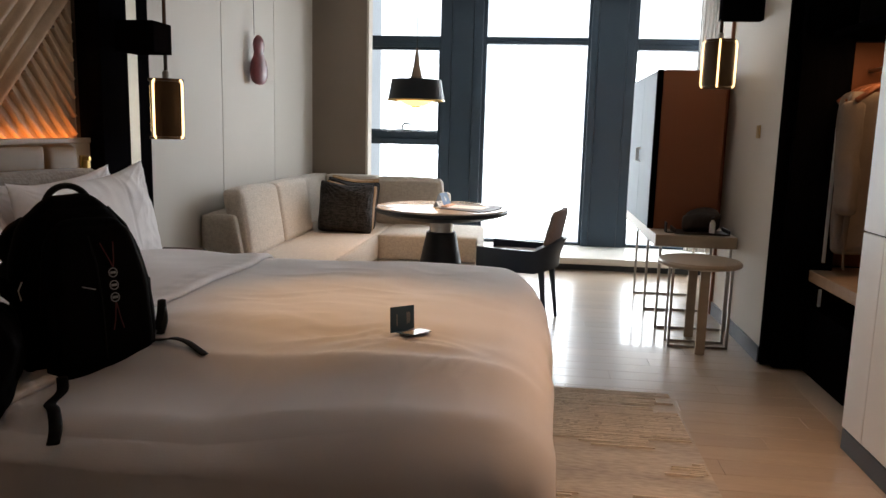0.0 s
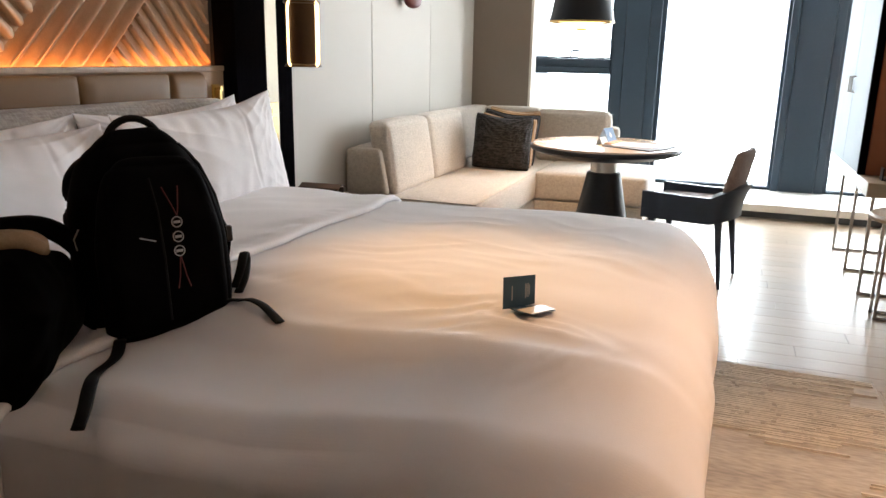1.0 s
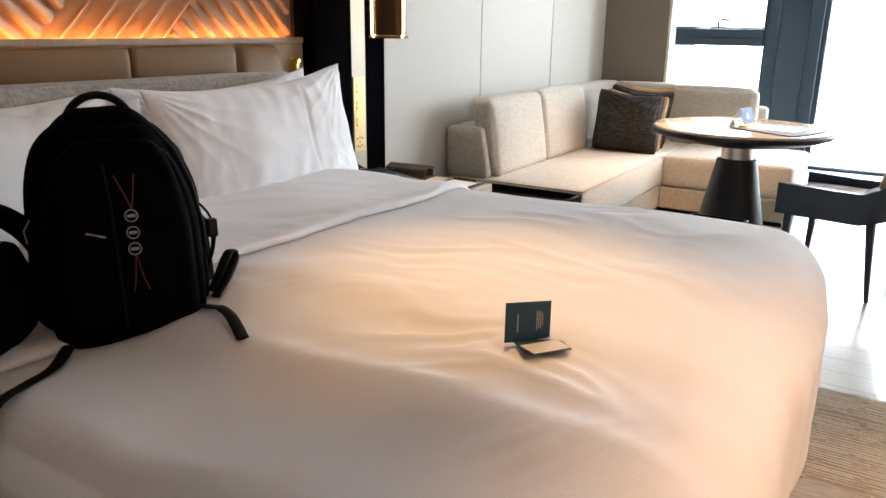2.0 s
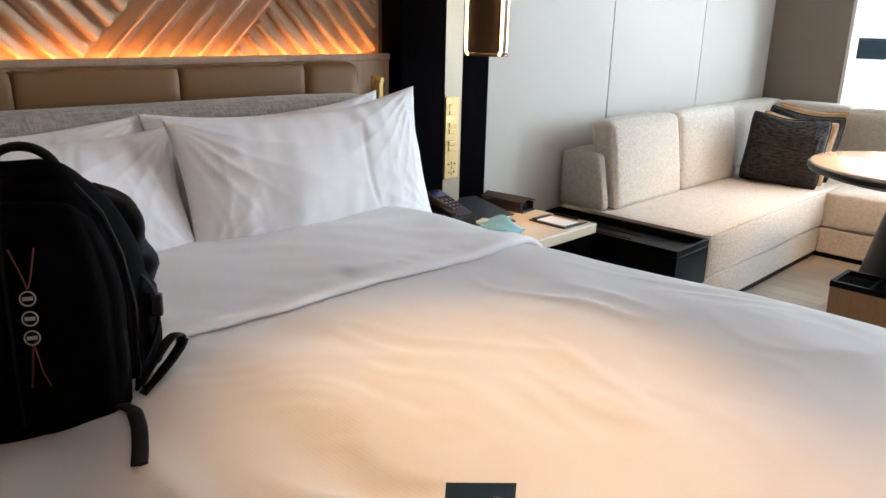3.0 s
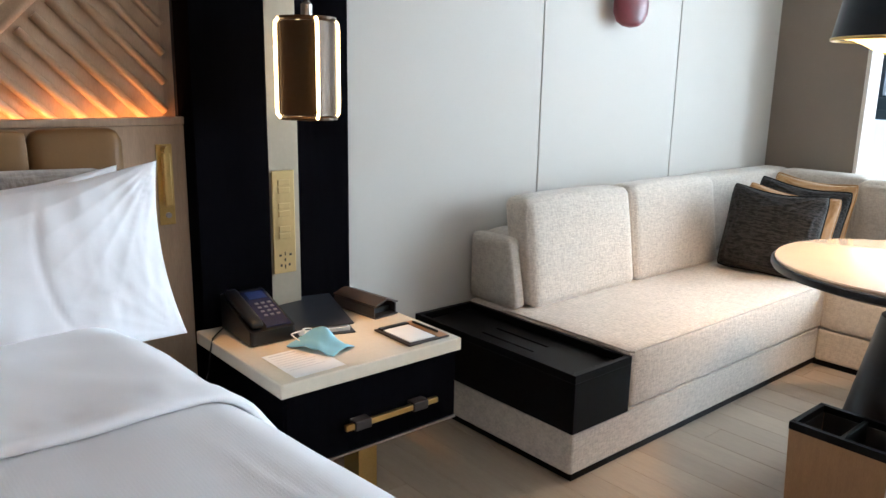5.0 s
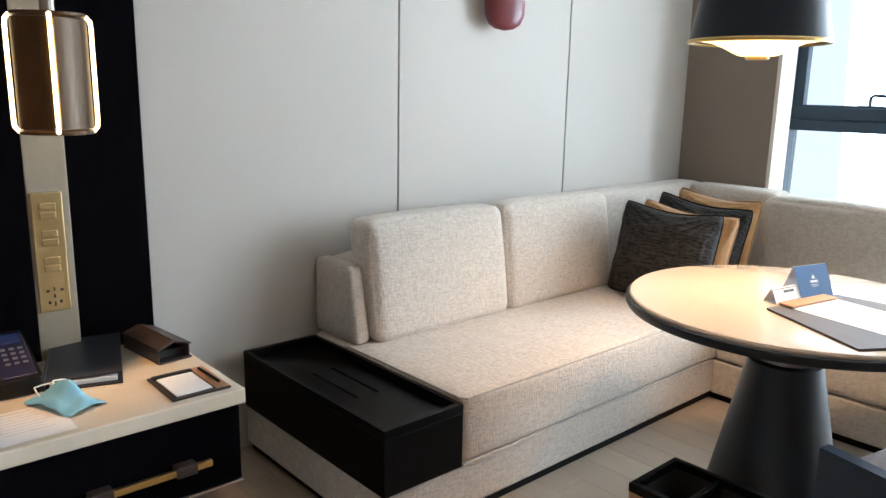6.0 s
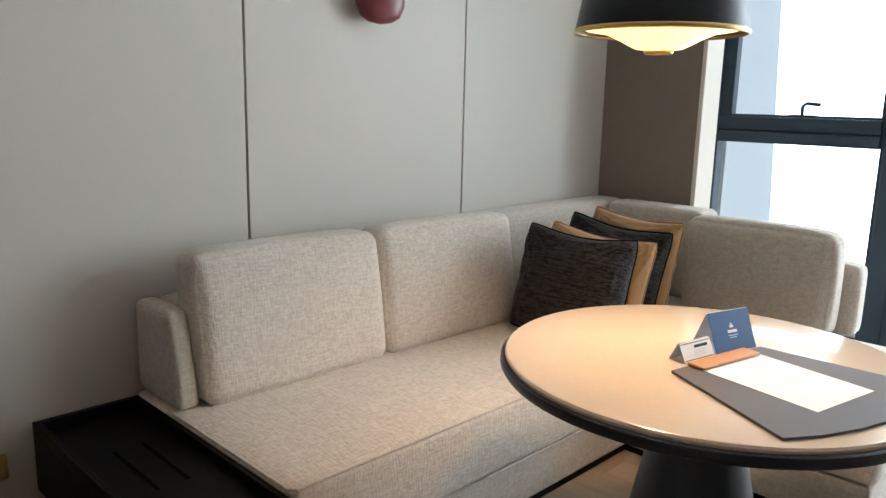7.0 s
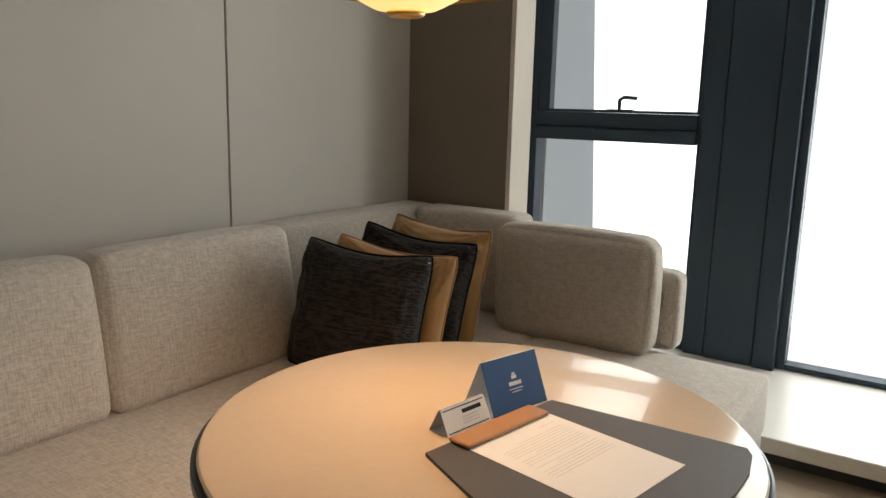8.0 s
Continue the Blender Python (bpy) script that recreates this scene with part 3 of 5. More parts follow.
sk = thing("wall_socket", "small brass socket low on the wall beside the bedside table", "socket", (0.0, 3.70, 0.22))
part("plate", boxes((0.0005, 0.008, 3.655, 3.745, 0.175, 0.265), bevel=0.002), PLATE, sk)
# two dark chips drawn for the shade inside the holes
for y in (3.685, 3.715):
    part("socket_hole", boxes((0.0078, 0.0092, y - 0.004, y + 0.004, 0.21, 0.23), bevel=0), DARKIN, sk)

reader = thing("reading_light", "slim brass reading light on the oak panel", "wall light", (0.18, 2.7, 1.05))
part("backplate", boxes((0.176, 0.184, 2.672, 2.728, 0.905, 1.19), bevel=0.003), BRASS, reader)
part("arm", boxes((0.186, 0.215, 2.684, 2.712, 0.975, 1.165), bevel=0.006), BRASS, reader)
part("pivot", tube([(0.184, 2.698, 1.172), (0.222, 2.698, 1.172)], 0.012, 12), BRASS, reader)
part("button", tube([(0.184, 2.702, 0.94), (0.190, 2.702, 0.94)], 0.010, 12), CHROME, reader)
settle(reader, -0.139, -0.004)

settle(plate, -0.078, -0.019)
# upholstered headboard: tan leather above, grey cloth bolster below
hb = thing("headboard", "padded headboard, tan leather over a grey cloth bolster", "headboard", (0.25, 1.55, 0))
for y0, y1 in ((0.50, 0.785), (0.79, 1.235), (1.24, 1.77), (1.775, 2.30), (2.305, 2.585)):
    part("leather_panel", soft_box(0.176, 0.265, y0, y1, 0.55, 1.25, 0.014 if y1 < 2.5 else 0.04, 10, 0.004), LEATHER, hb)
part("bolster", soft_box(0.27, 0.43, 0.55, 2.53, 0.55, 1.135, 0.045, 14, 0.01, 0.004), GREYF, hb, "grey cloth bolster")
settle(hb, -0.138, -0.045)

# ---------------------------------------------------------------- bed
BX1, BY0, BY1, BTOP = 2.752, 0.50, 2.645, 0.745
BED = Vector((-0.19, -0.095, 0.0))  # from the bed's own plan to the room
bed = thing("bed", "king-size bed made up with white linen", "bed", (1.6, 1.5, 0))
part("base", boxes((0.45, 2.55, 0.66, 2.48, FLOOR + 0.05, 0.34), bevel=0.01), SOFA_P, bed)
part("mattress", soft_box(0.44, 2.62, 0.60, 2.54, 0.345, 0.56, 0.06, 8), LINEN, bed)


def ripple(x, y, cx, cy, ang, length, width, waves, seed):
    """A patch of parallel creases that run at an angle and die out."""
    c, s = math.cos(radians(ang)), math.sin(radians(ang))
    a, b = (x - cx) * c + (y - cy) * s, -(x - cx) * s + (y - cy) * c
    g = math.exp(-(a / length) ** 2 - (b / width) ** 2)
    n1 = noise.noise(Vector((a * 2.6 + seed, b * waves / 5.0 + 1.5 * noise.noise(Vector((a * 3, b * 3, seed))), seed * 3.7)))
    return g * (0.5 - abs(n1) ** 0.7) * 1.5


def drape(p):
    """Settles the duvet: soft dips, long pulls towards the foot and creases round the middle."""
    x, y, z = p
    top = max(0.0, min(1.0, (z - 0.56) / 0.15))
    q = Vector((x, y, 0))
    dz = 0.010 * noise.noise(q * 2.1) + 0.004 * noise.noise(q * 5.0 + Vector((3, 1, 0)))
    dip = math.exp(-((y - 1.16 - 0.06 * (x - 1.8)) / 0.10) ** 2) * math.exp(-((x - 2.05) / 0.5) ** 2)
    dz -= 0.026 * dip
    b = y - 0.985 + 0.04 * (x - 2.0) + 0.02 * noise.noise(Vector((x * 4, 2, 5)))
    ridge = math.exp(-(b / (0.12 if b < 0 else 0.05)) ** 2) * math.exp(-((x - 2.0) / 0.8) ** 2)
    dz += 0.024 * ridge
    dz += 0.021 * ripple(x, y, 2.16, 1.16, 10, 0.22, 0.11, 58, 1.0)
    dz += 0.016 * ripple(x, y, 2.36, 1.14, -28, 0.18, 0.09, 95, 2.0)
    dz += 0.009 * ripple(x, y, 1.95, 1.22, 20, 0.40, 0.16, 30, 3.0)
    dz += 0.006 * ripple(x, y, 1.75, 1.55, 30, 0.50, 0.25, 42, 4.0)
    dz += 0.005 * ripple(x, y, 1.85, 2.15, 14, 0.45, 0.22, 44, 5.0)
    dz += 0.007 * ripple(x, y, 2.35, 2.22, -24, 0.30, 0.16, 62, 6.0)
    dz += 0.006 * ripple(x, y, 1.62, 1.25, 34, 0.30, 0.14, 70, 9.0)
    dz += 0.0045 * ripple(x, y, 2.20, 1.75, -12, 0.34, 0.20, 60, 11.0)
    dz += 0.005 * ripple(x, y, 2.10, 2.42, 6, 0.40, 0.10, 80, 12.0)
    dz += 0.010 * ripple(x, y, 2.45, 0.95, 60, 0.12, 0.06, 120, 7.0)
    dz += 0.0054 * ripple(x, y, 2.2, 0.7, 5, 0.5, 0.2, 30, 8.0)
    sag = max(0.0, min(1.0, (1.18 - y) / 0.30))
    dz -= (0.075 * max(0.0, min(1.0, (2.35 - x) / 0.45)) + 0.02) * sag * sag * (3 - 2 * sag)
    dz -= 0.07 * max(0.0, (x - 2.2)) ** 2
    dz -= 0.08 * max(0.0, y - 2.2) ** 2
    side = 1 - top
    out = (0.016 * noise.noise(Vector((x * 6, y * 6, z * 1.5))) + 0.006 * noise.noise(Vector((x * 14, y * 14, z * 4)))) * side
    sx = out if x > 2.3 else 0.0
    sy = -out if y < 0.9 else (out if y > 2.2 else 0.0)
    # the sheet side flares out beside the pillows
    if y > 2.2:
        sy += 0.42 * max(0.0, 0.66 - z) * max(0.0, min(1.0, (1.75 - x) / 0.4))
    # the cover hangs wider at the foot than by the pillows, and its foot corner is rounded
    if y > 1.9:
        k = (y - 1.9) / 0.78
        sy += k * 0.14 * (min(x, 2.45) - 2.0)
        sx -= 0.10 * k * k * max(0.0, min(1.0, (x - 2.2) / 0.4))
    return (x + sx, y + sy, z + dz * top)


part("duvet", soft_box(0.9, BX1, BY0, BY1, 0.16, BTOP, 0.17, 190, 0.0, shape=drape), DUVET, bed)


def turned_sheet():
    """The top sheet folded back over the duvet: it follows the bed's section and ends in a rolled, puckered hem."""
    bm = bmesh.new()
    r, zt, zb = 0.17, BTOP, 0.22
    sec = [(BY0, zb + (zt - r - zb) * i / 8, -1, 0) for i in range(8)]
    sec += [(BY0 + r - r * math.cos(a), zt - r + r * math.sin(a), -math.cos(a), math.sin(a)) for a in [math.pi / 2 * i / 10 for i in range(10)]]
    sec += [(BY0 + r + (BY1 - BY0 - 2 * r) * i / 110, zt, 0, 1) for i in range(110)]
    sec += [(BY1 - r + r * math.sin(a), zt - r + r * math.cos(a), math.sin(a), math.cos(a)) for a in [math.pi / 2 * i / 10 for i in range(11)]]
    sec += [(BY1, zt - r - (zt - r - zb) * (i + 1) / 8, 1, 0) for i in range(8)]
    cols = [(0.60 + 0.76 * i / 44, 0.020) for i in range(45)] + [(1.375, 0.024), (1.39, 0.026), (1.402, 0.022), (1.407, 0.014), (1.404, 0.006), (1.39, 0.002), (1.34, 0.001)]
    grid = []
    for k, (y, z, ny, nz) in enumerate(sec):
        row = []
        bend = -0.035 + 0.05 * math.sin((y - 0.6) * 1.1) + 0.018 * noise.noise(Vector((y * 2.5, 3, 1))) + 0.006 * noise.noise(Vector((y * 9, 7, 1)))
        for x, d in cols:
            w = max(0.0, min(1.0, (x - 1.0) / 0.25))
            xx = x + bend * w
            px, py, pz = drape((xx, y, z))
            if xx < 1.2:
                d += 0.010 * math.exp(-((x - 1.02) / 0.12) ** 2)
            hem = math.exp(-((x - 1.34) / 0.045) ** 2)
            d += hem * (0.006 + 0.007 * noise.noise(Vector((x * 5, y * 20, 8.0)))) if d > 0.01 else 0.0
            if d > 0.01:
                d += 0.006 * noise.noise(Vector((x * 3, y * 2.4, 5.0))) + 0.005 * noise.noise(Vector((x * 9 - y * 6, y * 3.5, 2.0)))
            row.append(bm.verts.new((px, py + ny * d, pz + nz * d)))
        grid.append(row)
    for a, b in zip(grid, grid[1:]):
        for c in range(len(cols) - 1):
            bm.faces.new((a[c], b[c], b[c + 1], a[c + 1])).smooth = True
    bmesh.ops.recalc_face_normals(bm, faces=bm.faces)
    return bm


part("folded_sheet", turned_sheet(), LINEN, bed, "turned-down white top sheet")
settle(bed, *BED)


def bed_pillow(x, y, z, w, h, t, tilt, seed, yaw=0.0, roll=0.0, label="plump white cotton pillow leaning on the headboard"):
    ob = part("pillow", pillow(w, h, t, 110, seed, 0.10, 0.017, 0.03), LINEN, None, smooth=True)
    ob.matrix_basis = pose(x, y, z, 0, 0, 90 + yaw) @ pose(0, 0, 0, tilt) @ pose(0, 0, 0, 0, roll)
    return tagged(ob, label, "pillow", "pillows on the bed")


bed_pillow(0.535, 2.005, 0.905, 1.05, 0.51, 0.22, -11, 1.3, 1, -2.5)
bed_pillow(0.395, 1.965, 0.90, 0.98, 0.50, 0.16, -14, 4.1, 0, -1.5)
bed_pillow(0.467, 1.059, 0.89, 0.98, 0.48, 0.22, -28, 7.7, -2, 1)
bed_pillow(0.375, 1.03, 0.885, 0.96, 0.50, 0.16, -15, 9.2)

# ---------------------------------------------------------------- bedside
ns = thing("bedside_table", "black bedside table with a cream stone top and brass pull", "bedside table", (0.55, 3.16, 0))
part("top", boxes((0.205, 0.845, 2.795, 3.522, 0.468, 0.516), bevel=0.005), CREAM, ns, "cream stone slab top")
part("body", boxes((0.205, 0.815, 2.815, 3.505, 0.215, 0.467), bevel=0.003), BLACK, ns)
part("drawer_front", boxes((0.816, 0.834, 2.817, 3.503, 0.218, 0.462), bevel=0.002), BLACK, ns)
part("edge_strip", boxes((0.206, 0.836, 2.812, 3.508, 0.206, 0.2145), bevel=0.001), CHROME, ns, "thin metal strip under the drawer")
h = part("handle", boxes((0.853, 0.871, 3.01, 3.395, 0.308, 0.328), bevel=0.003), BRASS, ns, "square brass bar pull")
for y in (3.075, 3.315):
    part("strap", boxes((0.834, 0.876, y - 0.032, y + 0.032, 0.301, 0.335), bevel=0.004), BROWN, h, "dark leather wrap")
part("leg", boxes((0.60, 0.70, 3.17, 3.25, FLOOR, 0.206), bevel=0.003), BRASS, ns)
settle(ns, -0.094, -0.048)

ph = thing("telephone", "black desk telephone with a lit blue display", "telephone", m=pose(0.275, 2.910, 0.517, 0, 0, -1.5))
bm = bmesh.new()
vs = box(bm, -0.13, 0.13, -0.085, 0.085, 0, 0.09, 0.01)
for v in bm.verts:
    if v.co.z > 0.045:
        v.co.z = 0.04 + 0.08 * (0.13 - v.co.x) / 0.26 + 0.012
part("base", bm, PHONE, ph, m=I4)
slope = pose(0, 0, 0.092, 0, 17.2, 0)
part("face", boxes((-0.115, 0.12, -0.018, 0.075, -0.002, 0.005), bevel=0.002), PHSCR, ph, "dark blue key panel", m=slope)
part("display", boxes((-0.105, -0.055, -0.005, 0.065, 0.006, 0.008), bevel=0.001), PHDIS, ph, m=slope)
for i in range(4):
    for j in range(3):
        part("key", boxes((-0.030 + i * 0.026, -0.018 + i * 0.026, 0.002 + j * 0.024, 0.016 + j * 0.024, 0.0055, 0.0075), bevel=0.001), KEYP, ph, m=slope)
part("handset", soft_box(-0.12, 0.125, -0.078, -0.03, 0.0, 0.03, 0.014, 6), PHONE, ph, "black handset", m=slope)
part("cord", tube([(0.18, 2.82, 0.53), (0.21, 2.785, 0.525), (0.24, 2.755, 0.522), (0.26, 2.737, 0.49), (0.24, 2.733, 0.40), (0.19, 2.735, 0.33)], 0.003, 6), PHONE, ph, "thin black cord over the table edge")

fo = thing("folder", "dark blue-black service folder holding white sheets", "folder", m=pose(0.265, 3.155, 0.517, 0, 0, -17.5))
part("cover", boxes((-0.20, 0.19, -0.115, 0.105, 0.0, 0.004), bevel=0.001), FOLDC, fo, m=I4)
part("pages", boxes((-0.185, 0.172, -0.10, 0.09, 0.0045, 0.020), bevel=0.002), PAPER, fo, "white sheets", m=I4)
part("top_cover", boxes((-0.20, 0.17, -0.115, 0.105, 0.0, 0.004), bevel=0.001), FOLDC, fo, m=pose(0, 0, 0.030, 2, 2, 0))
part("spine", boxes((-0.20, 0.185, -0.119, -0.113, 0.001, 0.034), bevel=0.001), FOLDC, fo, m=I4)

rb = thing("leather_box", "dark brown leather remote holder with sloping lid", "box", m=pose(0.265, 3.385, 0.517, 0, 0, 6.5))
part("base", boxes((-0.13, 0.13, -0.06, 0.06, 0.0, 0.006), bevel=0.002), BROWN, rb, m=I4)
part("side", boxes((-0.125, 0.12, -0.058, -0.052, 0.0065, 0.045), bevel=0.002), BROWN, rb, m=I4)
part("side", boxes((-0.125, 0.12, 0.052, 0.058, 0.0065, 0.045), bevel=0.002), BROWN, rb, m=I4)
part("insert", boxes((-0.12, 0.09, -0.05, 0.05, 0.007, 0.03), bevel=0.003), DARKIN, rb, m=I4)
part("lid", boxes((-0.13, 0.13, -0.062, 0.0, 0.0, 0.006), bevel=0.002), BROWN, rb, m=pose(0, 0.0, 0.066, 18, 0, 0))
part("lid", boxes((-0.13, 0.13, 0.0, 0.062, 0.0, 0.006), bevel=0.002), BROWN, rb, m=pose(0, 0.0, 0.066, -18, 0, 0))

np_ = thing("notepad", "white notepad in a brown leather tray with a pen", "notepad", m=pose(0.605, 3.355, 0.517, 0, 0, -0.5))
part("tray", boxes((-0.10, 0.115, -0.095, 0.088, 0.0, 0.006), bevel=0.002), BROWN, np_, m=I4)
part("sheet", boxes((-0.065, 0.098, -0.078, 0.035, 0.0065, 0.010), bevel=0.001), PAPER, np_, m=I4)
part("clip_bar", boxes((-0.088, -0.064, -0.085, 0.04, 0.0065, 0.014), bevel=0.002), PHONE, np_, m=I4)
part("pen_tray", boxes((-0.10, 0.11, 0.042, 0.084, 0.0065, 0.008), bevel=0.001), TANBAR, np_, m=I4)
part("pen", tube([(-0.07, 0.062, 0.0135), (0.05, 0.066, 0.0135), (0.07, 0.067, 0.0125)], 0.0048, 8), PHONE, np_, m=I4)

leaf = thing("printed_card", "white printed card lying on the bedside table", "card", m=pose(0.615, 2.895, 0.5168, 0, 0, 0.5))
part("sheet", boxes((-0.115, 0.11, -0.085, 0.10, 0.0, 0.0008), bevel=0), PAPER, leaf, m=I4)
for x0, x1, y0, y1 in [(-0.10, -0.092, -0.07, 0.03)] + [(-0.075 + 0.02 * i, -0.071 + 0.02 * i, -0.07, 0.06 - 0.012 * (i % 3)) for i in range(7)]:
    part("print_line", boxes((x0, x1, y0, y1, 0.0009, 0.0012), bevel=0), PRINT, leaf, m=I4)

fm = thing("face_mask", "crumpled pale blue disposable face mask", "face mask", m=pose(0.535, 3.015, 0.518, 0, 0, 21.5))


def crumple(p):
    x, y, z = p
    return (x, y, 0.004 + max(0.0, 0.062 * math.exp(-(x / 0.075) ** 2 - (y / 0.04) ** 2) + 0.010 * math.sin(y * 90) * math.exp(-(x / 0.07) ** 2)) + (z - 0.002) + 0.006 * noise.noise(Vector((x, y, 0)) * 26))


part("cloth", soft_box(-0.10, 0.10, -0.062, 0.062, 0.0, 0.004, 0.002, 26, shape=crumple), MASKB, fm, m=I4)
for s in (1, -1):
    part("ear_loop", tube(flow([(-0.06, 0.035 * s, 0.02), (-0.10, 0.05 * s + 0.03, 0.025), (-0.115, 0.02 + 0.03 * s, 0.03), (-0.09, 0.03, 0.034), (-0.06, 0.02 * s, 0.022)]), 0.0024, 6), PAPER, fm, "white elastic loop", True, m=I4)

# ---------------------------------------------------------------- hanging lamps


def bed_lamp(x, y, ztop, zbot, name_label, bracket):
    """A lobed smoked-bronze cylinder with glowing edge tubes, hung from a dark bracket by a brass rod."""
    L = thing("pendant_lamp", name_label, "lamp", (x, y, zbot))
    r, hgt = 0.112, ztop - zbot
    part("cap", lathe([(0.02, 0), (r * 0.86, 0.0), (r * 0.9, 0.006), (r * 0.9, 0.014), (0.02, 0.014)], 32, (x, y, ztop - 0.014)), SMOKE, L)
    part("cap", lathe([(0.02, 0), (r * 0.9, 0.0), (r * 0.9, 0.008), (r * 0.86, 0.014), (0.02, 0.014)], 32, (x, y, zbot)), SMOKE, L)
    part("core", lathe([(0.018, 0), (0.018, hgt - 0.03)], 16, (x, y, zbot + 0.015)), BRASS, L)
    n = 4
    for k in range(n):
        a = radians(-13 + 360 * k / n)
        b = radians(-13 + 360 * (k + 1) / n)
        bm = bmesh.new()
        rows = []
        for i in range(9):
            t = a + (b - a) * (0.07 + 0.86 * i / 8)
            rr = r * (0.90 - 0.10 * math.sin(math.pi * i / 8))
            rows.append([bm.verts.new((x + rr * math.cos(t) * q, y + rr * math.sin(t) * q, z)) for q, z in ((1, zbot + 0.016), (1, ztop - 0.016), (0.96, ztop - 0.016), (0.96, zbot + 0.016))])
        for p, q in zip(rows, rows[1:]):
            for i in range(4):
                bm.faces.new((p[i], p[(i + 1) % 4], q[(i + 1) % 4], q[i]))
        bm.faces.new(rows[0][::-1])
        bm.faces.new(rows[-1])
        bmesh.ops.recalc_face_normals(bm, faces=bm.faces)
        part("glass_lobe", bent(bm), SMOKE, L, "smoked bronze glass")
        c, s = math.cos(a), math.sin(a)
        pts = [(x + q * c, y + q * s, z) for q, z in ((r * 0.80, ztop - 0.008), (r * 0.9, ztop - 0.008), (r * 0.985, ztop - 0.02), (r, ztop - 0.04), (r, zbot + 0.04), (r * 0.985, zbot + 0.02), (r * 0.9, zbot + 0.008), (r * 0.80, zbot + 0.008))]
        part("light_tube", tube(pts, 0.0065, 8), LED, L, "glowing warm tube", True)
    part("collar", lathe([(0.014, 0), (0.02, 0.004), (0.02, 0.04), (0.012, 0.05)], 16, (x, y, ztop)), CHROME, L)
    part("rod", tube([(x, y, ztop + 0.04), (x, y, CEILING - 0.001)], 0.011, 10), BRONZE, L)
    if bracket:
        part("bracket", boxes(bracket, bevel=0.004), BLACK, L, "black box bracket")
    return L


bed_lamp(0.318, 3.114, 1.627, 1.281, "smoked bronze pendant lamp with glowing tubes beside the bed", (0.121, 0.345, 2.93, 3.145, 1.765, 1.935))
bed_lamp(3.73, 4.49, 2.05, 1.715, "smoked bronze pendant lamp with glowing tubes above the desk", (3.715, 3.998, 4.44, 4.54, 2.18, 2.33))

tl = thing("table_pendant", "dark drum pendant lamp with a glowing glass bowl over the table", "lamp", (1.485, 5.065, 1.555))
LX, LY = 1.485, 5.065
part("shade", bent(lathe([(0.2227, 0.0), (0.2312, 0.002), (0.2023, 0.165), (0.051, 0.172), (0.051, 0.166), (0.1972, 0.16), (0.2193, 0.008)], 64, (LX, LY, 1.612), False)), NAVY, tl)
part("shade_rim", lathe([(0.2227, 0.006), (0.2278, 0), (0.2346, 0.003), (0.2346, 0.012), (0.2278, 0.015)], 64, (LX, LY, 1.604), False), BRASS, tl, "brass rim", True)
bowl = part("bowl", lathe([(0.0255, 0.0), (0.0638, 0.004), (0.085, 0.014), (0.1148, 0.03), (0.153, 0.046), (0.2082, 0.055), (0.2227, 0.06)], 64, (LX, LY, 1.562), False), DIFF, tl, "glowing amber glass bowl", True)
bowl.visible_shadow = False
part("finial", lathe([(0.0255, 0.004), (0.0272, -0.004), (0.0357, -0.004), (0.0408, 0.001), (0.0391, 0.006), (0.0255, 0.006)], 32, (LX, LY, 1.556), False), BRASS, tl, "", True)
part("neck", lathe([(0.055, 0.0), (0.045, 0.03), (0.025, 0.12), (0.012, 0.22), (0.006, 0.25)], 24, (LX, LY, 1.78)), OAK, tl, "tapered wooden neck", True)
part("cord", tube([(LX, LY, 2.02), (LX, LY, CEILING - 0.001)], 0.003, 6), PHONE, tl)

art = thing("wall_ornament", "oxblood lacquered gourd-shaped ornament hung on a cord", "ornament", (0.06, 5.25, 1.72))
part("gourd", bent(lathe([(0.004, 0.0), (0.05, 0.008), (0.085, 0.03), (0.105, 0.075), (0.108, 0.13), (0.095, 0.19), (0.068, 0.24), (0.058, 0.27), (0.066, 0.31), (0.07, 0.345), (0.055, 0.385), (0.03, 0.41), (0.006, 0.42)], 40)), ARTR, art, m=pose(0.02, 0, 0, 0, 0, -15) @ Matrix.Diagonal((0.45, 1.05, 1, 1)))
part("cord", tube([(0.04, 5.25, 2.135), (0.03, 5.25, 2.89)], 0.003, 6), PHONE, art)

# ---------------------------------------------------------------- corner sofa
sofa = thing("corner_sofa", "L-shaped built-in sofa in oatmeal woven cloth", "sofa", (0.6, 5.4, 0))
# the plinth's black puts the shadow gap under the sofa into colour
part("plinth", boxes((0.03, 0.985, 3.85, 7.05, FLOOR, -0.056), (0.986, 1.94, 5.915, 6.80, FLOOR, -0.056), bevel=0.002), TRAYB, sofa, "recessed plinth, black for the shadow gap under the sofa")
part("base", boxes((0.02, 0.998, 3.83, 7.07, -0.055, 0.122), bevel=0.012), SOFA, sofa)
part("base", boxes((1.0, 1.96, 5.895, 6.83, -0.055, 0.122), bevel=0.012), SOFA_P, sofa)
part("seat_cushion", soft_box(0.03, 1.0, 4.168, 7.07, 0.124, 0.375, 0.02, 26, 0.012, 0.002), SOFA, sofa)
part("seat_cushion", soft_box(1.002, 1.965, 5.89, 6.84, 0.124, 0.375, 0.025, 14, 0.012, 0.002), SOFA_P, sofa)
part("piping", tube([(1.002, y, z) for y, z in ((4.17, 0.124), (5.885, 0.124))], 0.005, 8), SOFA_P, sofa)
part("piping", tube([(0.28, 4.168, 0.373), (0.98, 4.168, 0.374), (0.998, 4.186, 0.372), (1.0, 5.885, 0.372)], 0.005, 8), SOFA_P, sofa)
